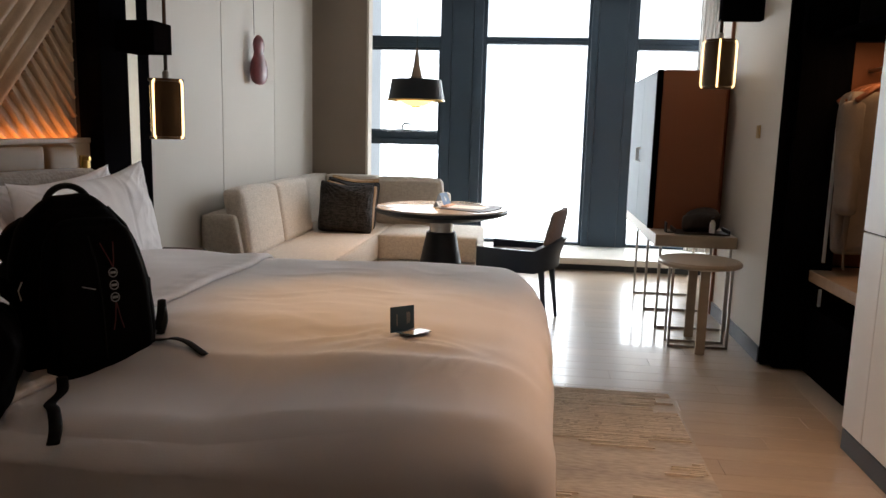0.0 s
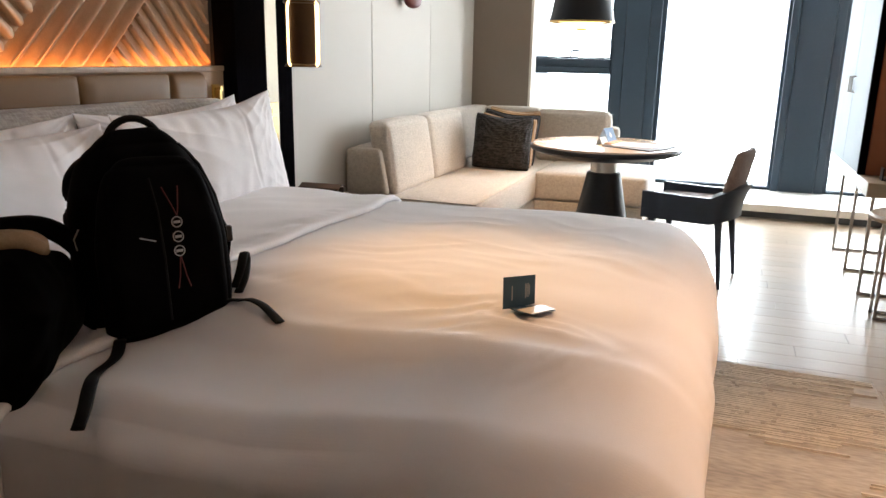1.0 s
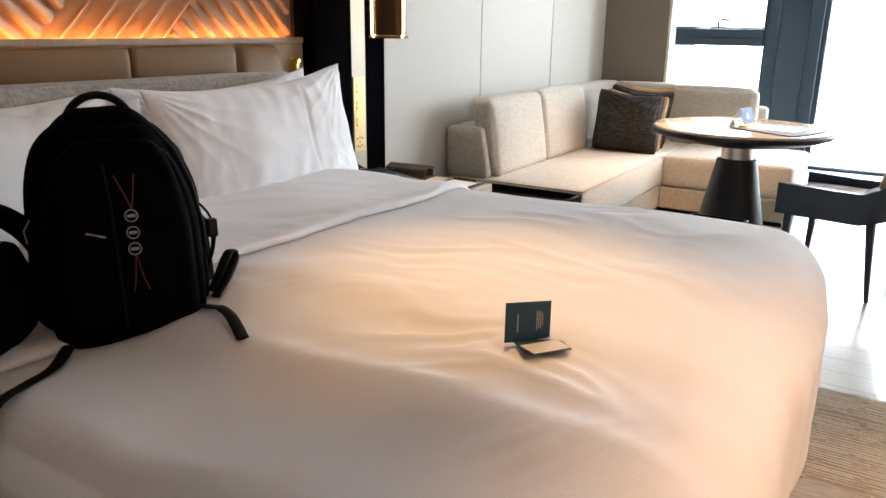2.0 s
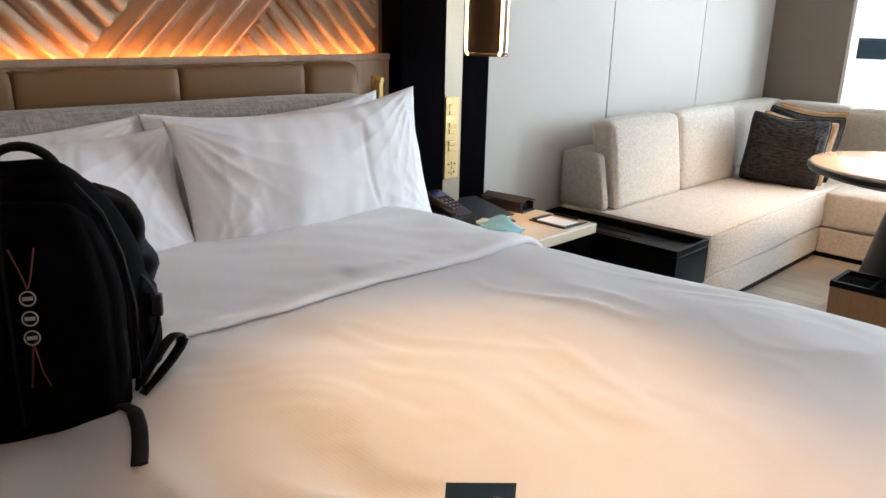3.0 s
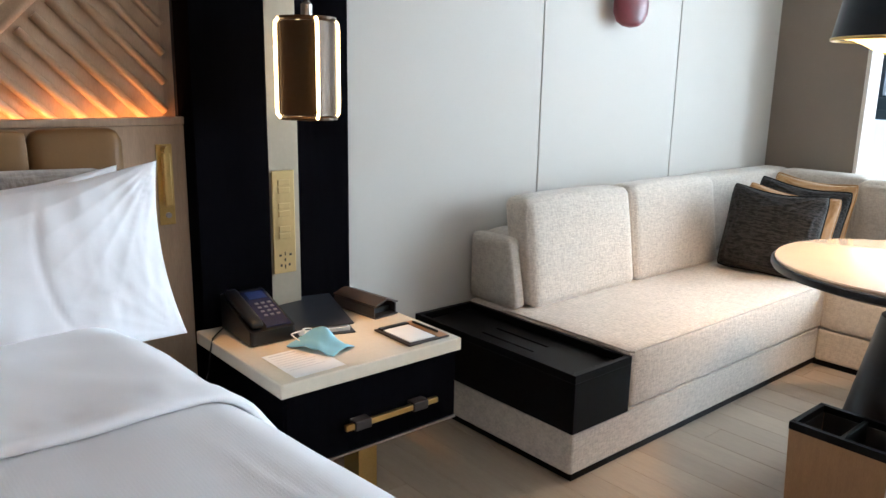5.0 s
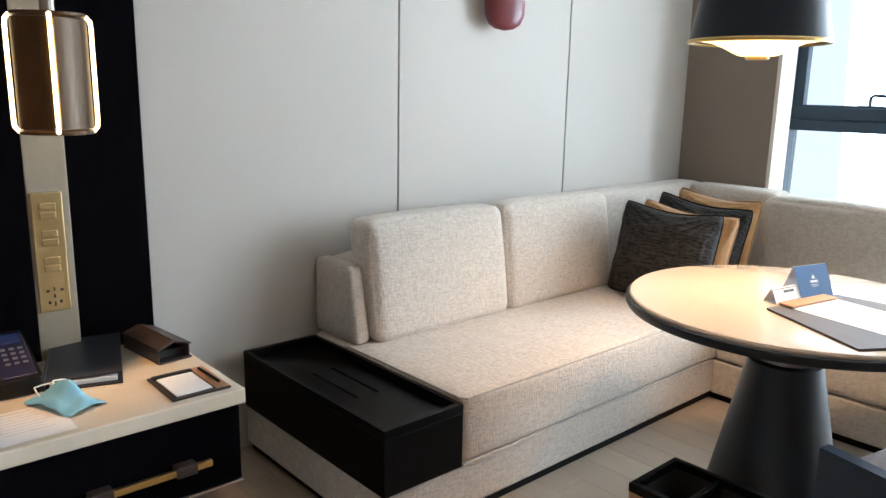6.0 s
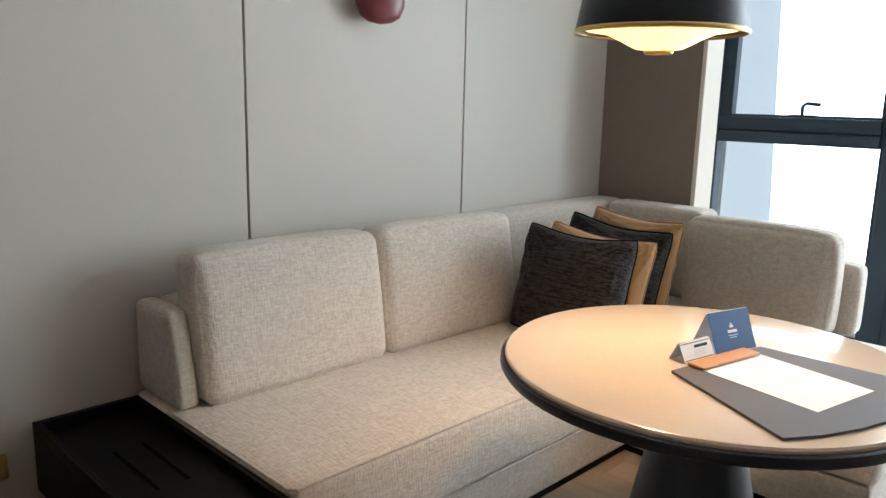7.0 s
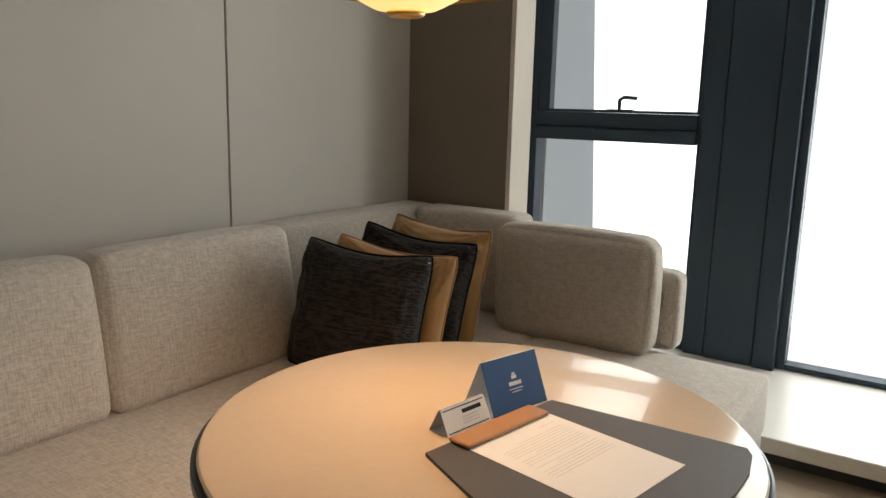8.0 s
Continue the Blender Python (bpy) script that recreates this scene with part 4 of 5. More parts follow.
# low backrest behind the loose cushions, higher round the corner
def taper(p):
    x, y, z = p
    return (x + (0.70 - z) * 0.22 * max(0.0, (x - 0.05) / 0.25), y, z)


part("arm", soft_box(0.012, 0.27, 4.18, 4.262, 0.376, 0.706, 0.025, 10, 0.003, shape=taper), SOFA_P, sofa)
part("backrest", soft_box(0.012, 0.20, 4.264, 5.90, 0.376, 0.712, 0.03, 10, 0.004), SOFA_P, sofa)
part("backrest", soft_box(0.012, 0.20, 5.905, 7.075, 0.376, 0.868, 0.035, 10, 0.004), SOFA_P, sofa)
part("backrest", soft_box(0.205, 0.79, 6.87, 7.075, 0.376, 0.866, 0.035, 10, 0.004), SOFA_P, sofa)
part("backrest", soft_box(0.80, 1.585, 6.83, 6.96, 0.376, 0.715, 0.035, 10, 0.004), SOFA_P, sofa)


def lean(k, y0):
    def f(p):
        x, y, z = p
        return (x - k * (z - 0.39), y, z)
    return f


for y0, y1, x0 in ((4.268, 5.06, 0.22), (5.072, 5.895, 0.22)):
    part("back_cushion", soft_box(x0, x0 + 0.155, y0, y1, 0.38, 0.885, 0.036, 18, 0.014, 0.003, shape=lean(0.16, y0)), SOFA, sofa)
part("back_cushion", soft_box(0.81, 1.515, 6.66, 6.815, 0.38, 0.865, 0.045, 16, 0.018, 0.004), SOFA_P, sofa)

tray = thing("tray_box", "black lacquered box table with a recessed tray top", "side table", (0.52, 3.99, 0.123))
part("body", boxes((0.044, 1.008, 3.816, 4.162, 0.1235, 0.328), bevel=0.003), TRAYB, tray)
part("rim", boxes((0.044, 0.068, 3.816, 4.162, 0.3285, 0.362), (0.984, 1.008, 3.816, 4.162, 0.3285, 0.362), (0.0685, 0.9835, 3.816, 3.836, 0.3285, 0.362), (0.0685, 0.9835, 4.142, 4.162, 0.3285, 0.362), bevel=0.002), TRAYB, tray)
for y in (3.95, 4.04):
    part("slot", boxes((0.36, 0.67, y - 0.006, y + 0.006, 0.3282, 0.3292), bevel=0), BLACK, tray)


def throw(label, material, m, w, hgt, t, seed, trim_mat):
    ob = thing("throw_cushion", label, "cushion", m=m, group="cushions in the sofa corner")
    part("cover", pillow(w * 0.97, hgt * 0.97, t * 1.35, 64, seed, 0.09, 0.024, 0.03, 0.07, 0.42), material, ob, m=I4)
    part("piping", tube(rim(w * 0.97, hgt * 0.97, 40, 0.09, 0.03, 0.07), 0.0048, 6), trim_mat, ob, smooth=True, m=I4)
    return ob


throw("dark charcoal slub-weave square cushion, foremost in the row", DARKC, pose(0.706, 5.842, 0.628, 0, 0, 16.5) @ pose(0, 0, 0, -16) @ pose(0, 0, 0, 0, 4), 0.54, 0.52, 0.20, 2.0, BAGT)
throw("gold satin cushion behind a charcoal one", GOLDC, pose(0.697, 6.014, 0.618, 0, 0, 18.5) @ pose(0, 0, 0, -15) @ pose(0, 0, 0, 0, 7), 0.53, 0.50, 0.16, 5.0, GOLDC)
throw("charcoal cushion leaning on the corner", DARKC, pose(0.67, 6.196, 0.628, 0, 0, 10.5) @ pose(0, 0, 0, -14) @ pose(0, 0, 0, 0, 6), 0.55, 0.53, 0.16, 8.0, BAGT)
throw("gold satin cushion in the sofa corner", GOLDC, pose(0.635, 6.42, 0.635, 0, 0, 4.5) @ pose(0, 0, 0, -12) @ pose(0, 0, 0, 0, 4), 0.52, 0.54, 0.17, 11.0, GOLDC)

# ---------------------------------------------------------------- dining table and chair
TX, TY, TR = 1.728, 5.005, 0.548
tb = thing("pedestal_table", "round table with a cream top, dark rim and cone foot", "table", (TX, TY, 0))
part("tabletop", bent(lathe([(0.02, 0.732), (TR - 0.014, 0.732), (TR - 0.010, 0.736), (TR - 0.009, 0.744), (TR - 0.013, 0.7495), (TR - 0.018, 0.7508), (0.02, 0.7508)], 96, (TX, TY, 0)), 25), TABLE, tb, "glossy cream stone disc")
part("rim", bent(lathe([(0.13, 0.625), (0.25, 0.640), (0.40, 0.665), (0.48, 0.684), (TR - 0.004, 0.706), (TR + 0.003, 0.718), (TR + 0.002, 0.734), (TR - 0.004, 0.738), (TR - 0.008, 0.7375), (TR - 0.009, 0.7315), (0.1, 0.7315)], 96, (TX, TY, 0))), NAVY, tb, "dark saucer-shaped underside")
part("collar", bent(lathe([(0.098, 0.545), (0.098, 0.628)], 48, (TX, TY, 0))), CHROME, tb, "brushed metal collar")
part("foot", bent(lathe([(0.246, FLOOR), (0.25, FLOOR + 0.006), (0.246, FLOOR + 0.02), (0.122, 0.54), (0.112, 0.5445), (0.09, 0.5445)], 64, (TX, TY, 0))), NAVY, tb)

pad = thing("writing_pad", "grey leather writing pad with a tan bar, rounded at one side", "desk pad", m=pose(1.725, 4.825, 0.7512, 0, 0, -11.2))
bm = bmesh.new()
outline = [(0, 0), (0.38, -0.12), (0.417, -0.03), (0.44, 0.07), (0.452, 0.18), (0.450, 0.28), (0.435, 0.37), (0.41, 0.44), (0.39, 0.463), (0, 0.375)]
bm.faces.new([bm.verts.new((x, y, 0)) for x, y in outline])
ext = bmesh.ops.extrude_face_region(bm, geom=bm.faces[:])
bmesh.ops.translate(bm, vec=(0, 0, 0.007), verts=[v for v in ext["geom"] if isinstance(v, bmesh.types.BMVert)])
bmesh.ops.recalc_face_normals(bm, faces=bm.faces)
part("pad", bm, PAD, pad, m=I4)
part("bar", boxes((-0.004, 0.049, 0.062, 0.302, 0.0085, 0.017), bevel=0.004), TANBAR, pad, "tan leather holding bar", m=I4)

letter = thing("letter", "white printed letter on the writing pad", "letter", m=pose(1.725, 4.825, 0.7583, 0, 0, -11.2))
part("sheet", boxes((0.01, 0.345, 0.068, 0.31, 0.0, 0.0006), bevel=0), PAPER, letter, m=I4)
lines = [(0.072, 0.0735, 0.235, 0.285)]
for i in range(15):
    x = 0.092 + 0.0085 * i + (0.006 if i > 8 else 0)
    lines.append((x, x + 0.0016, 0.10 + (0.0 if i % 5 else 0.05), 0.285))
for x0, x1, y0, y1 in lines:
    part("print_line", boxes((x0, x1, y0, y1, 0.0007, 0.0009), bevel=0), PRINT, letter, m=I4)


def tent(name, label, m, w, hgt, spread, face, plain):
    ob = thing(name, label, "table sign", m=m)
    a = math.degrees(math.atan2(spread / 2, hgt))
    ln = math.hypot(hgt, spread / 2)
    front = part("front", boxes((-w / 2, w / 2, -0.0012, 0.0, -ln, 0), bevel=0), face, ob, m=pose(0, -0.0008, hgt, -a))
    part("back", boxes((-w / 2, w / 2, 0.0, 0.0012, -ln, 0), bevel=0), plain, ob, m=pose(0, 0.0008, hgt, a))
    part("foot", boxes((-w / 2, w / 2, -spread / 2 + 0.002, spread / 2 - 0.002, 0.0, 0.001), bevel=0), plain, ob, m=I4)
    return ob, front


big, bf = tent("tent_card", "blue folded tent card with a small white crest", pose(1.718, 5.134, 0.7512, 0, 0, 74.2), 0.16, 0.105, 0.09, BLUE, PAPER)
for x0, x1, z0, z1 in ((-0.007, 0.007, -0.048, -0.041), (-0.004, 0.004, -0.040, -0.036), (-0.018, 0.018, -0.062, -0.054), (-0.020, 0.020, -0.070, -0.0685), (-0.014, 0.014, -0.076, -0.0745)):
    part("print_mark", boxes((x0, x1, -0.0018, -0.0012, z0, z1), bevel=0), WHITEP, bf, m=I4)
small, sf = tent("tent_card", "small white tent card with dark printed bars", pose(1.703, 4.978, 0.7512, 0, 0, 79.4), 0.125, 0.048, 0.05, PAPER, PAPER)
part("print_mark", boxes((-0.058, 0.058, -0.0018, -0.0012, -0.006, -0.004), bevel=0), PHONE, sf, m=I4)
part("print_mark", boxes((-0.058, 0.058, -0.0018, -0.0012, -0.050, -0.048), bevel=0), PHONE, sf, m=I4)
part("print_mark", boxes((-0.008, 0.046, -0.0018, -0.0012, -0.020, -0.012), bevel=0), PHONE, sf, m=I4)
for z in (-0.027, -0.033, -0.039):
    part("print_mark", boxes((-0.012, 0.034, -0.0018, -0.0012, z - 0.0012, z + 0.0012), bevel=0), PRINT, sf, m=I4)

# chair: shell of navy leather, taupe inner back and pale seat, tapered legs
CH = pose(2.403, 4.68, 0, 0, 0, -12)
chair = thing("armchair", "navy leather armchair with taupe cloth back, drawn up to the table", "chair", m=CH)
for x, y, tx, ty in ((-0.22, -0.22, -0.24, -0.23), (-0.22, 0.22, -0.24, 0.23), (0.20, -0.20, 0.25, -0.225), (0.20, 0.20, 0.25, 0.225)):
    bm = bmesh.new()
    top = [bm.verts.new((x + dx * 0.022, y + dy * 0.022, 0.36)) for dx, dy in ((-1, -1), (1, -1), (1, 1), (-1, 1))]
    bot = [bm.verts.new((tx + dx * 0.011, ty + dy * 0.011, FLOOR)) for dx, dy in ((-1, -1), (1, -1), (1, 1), (-1, 1))]
    for i in range(4):
        bm.faces.new((bot[i], bot[(i + 1) % 4], top[(i + 1) % 4], top[i]))
    bm.faces.new(top)
    bm.faces.new(bot[::-1])
    bmesh.ops.recalc_face_normals(bm, faces=bm.faces)
    bmesh.ops.bevel(bm, geom=bm.edges[:], offset=0.004, segments=2, affect="EDGES")
    part("leg", bm, CHAIRL, chair, m=I4)
part("seat", soft_box(-0.28, 0.22, -0.225, 0.225, 0.37, 0.455, 0.035, 10, 0.012), CHAIRT, chair, "pale padded seat", m=I4)


def shell():
    """The wrap-round shell: a horseshoe wall, low at the arms and high at the back, with thickness."""
    bm = bmesh.new()
    n, rows = 40, 10
    outer, inner = [], []
    for i in range(n + 1):
        s = -1 + 2 * i / n
        a = abs(s)
        if a > 0.52:
            x, y = 0.14 - (a - 0.52) / 0.48 * 0.43, math.copysign(0.265, s)
        else:
            t = s / 0.52 * math.pi / 2
            x, y = 0.14 + 0.15 * math.cos(t) ** 0.8, 0.265 * math.sin(t)
        k = max(0.0, 1 - (a / 0.50) ** 2) ** 0.8 if a < 0.5 else 0.0
        ztop = 0.505 + 0.085 * k + 0.02 * max(0, a - 0.7)
        lo = 0.335 + 0.03 * k
        outer.append([(x + 0.06 * k * j / rows * 1.0 * (j / rows), y, lo + (ztop - lo) * j / rows) for j in range(rows + 1)])
        ix, iy = x - (0.04 if a < 0.5 else 0.0), y - math.copysign(0.04, y) if a > 0.3 else y * 0.86
        inner.append([(ix + 0.06 * k * (j / rows) ** 2, iy, lo + (ztop - lo) * j / rows) for j in range(rows + 1)])
    O = [[bm.verts.new(p) for p in c] for c in outer]
    N = [[bm.verts.new(p) for p in c] for c in inner]
    for i in range(n):
        for j in range(rows):
            bm.faces.new((O[i][j], O[i + 1][j], O[i + 1][j + 1], O[i][j + 1]))
            bm.faces.new((N[i][j + 1], N[i + 1][j + 1], N[i + 1][j], N[i][j]))
        bm.faces.new((O[i][rows], O[i + 1][rows], N[i + 1][rows], N[i][rows]))
        bm.faces.new((N[i][0], N[i + 1][0], O[i + 1][0], O[i][0]))
    for i in (0, n):
        for j in range(rows):
            bm.faces.new((O[i][j], O[i][j + 1], N[i][j + 1], N[i][j]))
    bmesh.ops.recalc_face_normals(bm, faces=bm.faces)
    return bent(bm, 50)


part("shell", shell(), CHAIRL, chair, m=I4)


def recline(p):
    x, y, z = p
    return (x + 0.22 * (z - 0.45) - 0.55 * y * y, y * (1 - 0.25 * max(0, z - 0.6)), z)


part("backrest", soft_box(0.205, 0.262, -0.215, 0.215, 0.44, 0.805, 0.028, 12, 0.006, shape=recline), CHAIRT, chair, "taupe cloth upper back", m=I4)

# waste bin with two compartments
bn = thing("waste_bin", "square wooden waste bin with a black double liner", "bin", m=pose(1.737, 4.49, FLOOR, 0, 0, 0))
bm = bmesh.new()
for s, ax in ((1, 0), (-1, 0), (1, 1), (-1, 1)):
    hw, hd = 0.165, 0.125
    if ax == 0:
        box(bm, s * hw - 0.006, s * hw + 0.006, -hd - 0.006, hd + 0.006, 0.0, 0.302)
    else:
        box(bm, -hw + 0.006, hw - 0.006, s * hd - 0.006, s * hd + 0.006, 0.0, 0.302)
for v in bm.verts:
    v.co.x *= 0.94 + 0.06 * v.co.z / 0.302
    v.co.y *= 0.94 + 0.06 * v.co.z / 0.302
part("side", bm, BINW, bn, m=I4)
part("bottom", boxes((-0.135, 0.135, -0.10, 0.10, 0.001, 0.012), bevel=0), DARKIN, bn, m=I4)
part("liner", boxes((-0.173, 0.173, -0.133, -0.112, 0.295, 0.325), (-0.173, 0.173, 0.112, 0.133, 0.295, 0.325), (-0.173, -0.152, -0.1115, 0.1115, 0.295, 0.325), (0.152, 0.173, -0.1115, 0.1115, 0.295, 0.325), (-0.008, 0.008, -0.1115, 0.1115, 0.06, 0.318), bevel=0.002), TRAYB, bn, "black double liner rim", m=I4)
part("liner", boxes((-0.151, -0.149, -0.109, 0.109, 0.037, 0.30), (0.149, 0.151, -0.109, 0.109, 0.037, 0.30), (-0.148, 0.148, -0.1105, -0.1085, 0.037, 0.30), (-0.148, 0.148, 0.1085, 0.1105, 0.037, 0.30), (-0.15, -0.01, -0.108, 0.108, 0.03, 0.036), (0.01, 0.15, -0.108, 0.108, 0.03, 0.036), bevel=0), DARKIN, bn, m=I4)

# ---------------------------------------------------------------- desk side of the room
desk = thing("desk", "pale desk with a thick top on slim steel frames", "desk", (3.65, 5.2, 0))
part("top", boxes((3.34, 3.935, 4.50, 6.35, 0.61, 0.70), bevel=0.006), DESKT, desk, "thick beige top")
for y in (4.58, 5.20, 5.86):
    part("leg_frame", boxes((3.385, 3.405, y - 0.01, y + 0.01, FLOOR + 0.055, 0.609), (3.90, 3.92, y - 0.01, y + 0.01, FLOOR + 0.055, 0.609), (3.4055, 3.8995, y - 0.01, y + 0.01, FLOOR + 0.055, FLOOR + 0.075), bevel=0.003), CHROME, desk)
cab = thing("bar_cabinet", "tall leather-sided bar cabinet with grey-blue doors on the desk", "cabinet", (3.6, 5.4, 0.7))
part("body", boxes((3.375, 3.86, 4.86, 6.32, 0.701, 1.935), bevel=0.006), ORANGE, cab)
part("edge", boxes((3.33, 3.374, 4.855, 4.90, 0.702, 1.938), bevel=0.004), BLACK, cab, "dark front upright")
CABF = mat("pearl_grey_door", (0.13, 0.165, 0.20), 0.6, vary=0.08, scale=3, spec=0.3)
for y0, y1, hy in ((4.902, 5.605, 5.55), (5.611, 6.32, 5.665)):
    d = part("door", boxes((3.335, 3.373, y0, y1, 0.706, 1.932), bevel=0.003), CABF, cab, "pearl grey door")
    part("handle", tube([(3.334, hy, 1.21), (3.31, hy, 1.21), (3.31, hy, 1.32), (3.334, hy, 1.32)], 0.006, 8), CHROME, d)

for ob in (desk, cab):
    settle(ob, 0.057, 0.09, -0.055)

stool = thing("stool", "round beige stool with flat wooden legs and a steel base", "stool", (3.60, 4.14, 0))
part("seat", bent(lathe([(0.02, 0.49), (0.265, 0.49), (0.282, 0.498), (0.285, 0.515), (0.272, 0.528), (0.02, 0.532)], 48, (3.59, 4.12, 0))), DESKT, stool)
for y, x in ((3.89, 3.585), (4.35, 3.60)):
    part("leg", boxes((x - 0.032, x + 0.032, y - 0.012, y + 0.012, FLOOR, 0.489), bevel=0.004), DESKT, stool, "flat beige wooden leg")
for x in (3.405, 3.80):
    part("leg_frame", boxes((x - 0.009, x + 0.009, 4.05, 4.068, FLOOR, 0.49), (x - 0.009, x + 0.009, 4.19, 4.208, FLOOR, 0.49), bevel=0.003), CHROME, stool)
part("stretcher", boxes((3.396, 3.81, 4.05, 4.068, FLOOR, FLOOR + 0.016), (3.396, 3.81, 4.19, 4.208, FLOOR, FLOOR + 0.016), bevel=0.003), CHROME, stool)
settle(stool, 0.06, 0.10)

hol = thing("leather_tray", "brown leather tray with bottles and a dark bag on the desk", "tray", (3.75, 4.68, 0.70))
part("tray", boxes((3.52, 3.92, 4.56, 4.80, 0.701, 0.712), (3.52, 3.53, 4.56, 4.80, 0.712, 0.74), (3.91, 3.92, 4.56, 4.80, 0.712, 0.74), bevel=0.003), BROWN, hol)
settle(hol, 0.03, 0.09, -0.055)
bo = thing("bottle", "small white bottle standing in the tray", "bottle", (3.80, 4.62, 0.712))
part("body", bent(lathe([(0.02, 0), (0.022, 0.004), (0.022, 0.075), (0.012, 0.092), (0.010, 0.10)], 20, (3.80, 4.62, 0.712))), PAPER, bo)
part("cap", lathe([(0.012, 0), (0.012, 0.022)], 16, (3.80, 4.62, 0.812)), PHONE, bo)
settle(bo, 0.03, 0.09, -0.055)
pk = part("pouch", soft_box(3.60, 3.86, 4.66, 4.78, 0.713, 0.87, 0.05, 10, 0.01, 0.03, 9), BROWN, None)
tagged(settle(pk, 0.03, 0.09, -0.055), "crumpled dark pouch with a pale flap lying on the tray", "pouch")
ct = part("card_holder", boxes((3.44, 3.448, 4.62, 4.70, 0.701, 0.78), (3.4485, 3.50, 4.62, 4.70, 0.701, 0.708), bevel=0.002), PHONE, None)
tagged(settle(ct, 0.05, 0.09, -0.055), "small dark upright card holder on the desk", "card holder")
sw = thing("light_switch", "small brass switch plate on the wall", "switch", (4.055, 4.53, 1.42))
part("plate", boxes((4.052, 4.059, 4.49, 4.57, 1.375, 1.465), bevel=0.002), PLATE, sw)
part("rocker", boxes((4.048, 4.0515, 4.505, 4.555, 1.395, 1.445), bevel=0.002), PLATE, sw)
settle(sw, -0.06, -0.2)

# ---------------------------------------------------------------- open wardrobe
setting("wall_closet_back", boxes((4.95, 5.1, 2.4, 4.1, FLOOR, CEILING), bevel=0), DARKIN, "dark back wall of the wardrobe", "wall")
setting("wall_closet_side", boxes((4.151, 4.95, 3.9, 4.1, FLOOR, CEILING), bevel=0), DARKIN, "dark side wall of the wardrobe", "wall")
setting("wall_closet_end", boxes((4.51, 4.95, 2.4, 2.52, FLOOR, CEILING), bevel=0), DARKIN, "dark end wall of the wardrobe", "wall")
wd = thing("wardrobe_door", "black folding wardrobe door pushed open", "door", (4.05, 3.79, 0))
part("leaf", boxes((3.985, 4.205, 3.80, 3.845, FLOOR + 0.015, 2.6), bevel=0.004), BLACK, wd)
part("leaf", boxes((4.045, 4.345, 3.735, 3.78, FLOOR + 0.015, 2.6), bevel=0.004), BLACK, wd)
for x, y in ((4.135, 3.798), (4.285, 3.733)):
    for z0, z1 in ((0.62, 1.46), (0.25, 0.45)):
        part("handle", boxes((x - 0.010, x + 0.010, y - 0.012, y - 0.0005, z0, z1), bevel=0.003), FIN, wd, "slim metal pull")
part("track", boxes((3.99, 4.345, 2.52, 3.85, 2.605, 2.66), bevel=0.003), BLACK, wd)
sh = thing("closet_shelves", "dark wardrobe fitting with a pale shelf and hanging rail", "wardrobe", (4.6, 3.2, 0))
part("shelf", boxes((4.212, 4.94, 3.0, 3.89, 0.50, 0.57), bevel=0.004), OAK, sh, "pale wooden shelf")
part("drawer_unit", boxes((4.23, 4.94, 3.1, 3.89, FLOOR + 0.006, 0.34), bevel=0.004), BLACK, sh)
part("back_panel", boxes((4.212, 4.94, 3.885, 3.899, 0.58, 1.97), bevel=0), ORANGE, sh, "brown leather-clad panel")
part("rail", tube([(4.50, 2.57, 1.80), (4.50, 3.884, 1.80)], 0.012, 10), CHROME, sh)
part("shelf", boxes((4.212, 4.94, 2.57, 3.89, 1.98, 2.02), bevel=0.004), BLACK, sh)
for i, y in enumerate((3.46, 3.60, 3.72)):
    hg = thing("coat_hanger", "wooden coat hanger on the wardrobe rail", "hanger", (4.5, y, 1.8), "coat hangers")
    part("yoke", tube([(4.27, y, 1.60), (4.38, y, 1.68), (4.50, y, 1.71), (4.62, y, 1.68), (4.73, y, 1.60)], 0.016, 8), ORANGE, hg, smooth=True)
    part("hook", tube([(4.50, y, 1.71), (4.50, y, 1.77)] + arc((4.50, y, 1.795), 0.02, -90, 150, 8, (1, 0, 0), (0, 0, 1)), 0.003, 6), CHROME, hg)


def folds(p):
    x, y, z = p
    return (x + 0.02 * math.sin(y * 40 + z * 2), y + 0.02 * math.sin(z * 5 + x * 9), z)


robe = thing("bathrobe", "pale grey bathrobe hanging in the wardrobe", "bathrobe", (4.4, 3.6, 1.66))
part("body", soft_box(4.25, 4.56, 3.52, 3.66, 0.70, 1.66, 0.06, 26, 0.0, 0.012, 5, shape=folds), ROBE, robe)
part("sleeve", soft_box(4.235, 4.33, 3.44, 3.53, 0.95, 1.60, 0.04, 20, 0.0, 0.012, 7, shape=folds), ROBE, robe)
part("belt", tube([(4.30, 3.51, 1.20), (4.31, 3.495, 1.0), (4.30, 3.50, 0.80), (4.315, 3.50, 0.62)], 0.016, 8, flat=0.4), ROBE, robe)
lamp("closet_light", "AREA", 9, (1.0, 0.55, 0.25), look((4.45, 3.4, 1.975), (4.45, 3.5, 0)), 0.4, 0.8)

# ---------------------------------------------------------------- on the bed
bagm = pose(1.222, 0.862, 0.65, 0, 0, 60.5) @ pose(0, 0, 0, -5)
bag = thing("backpack", "black nylon backpack standing on the bed", "backpack", m=bagm)


def on_bed(*pts):
    """Points given by place and height over the duvet, seen from the backpack's base."""
    return [tuple(bagm.inverted() @ Vector((x, y, drape((x - BED.x, y - BED.y, BTOP))[2] + h))) for x, y, h in pts]


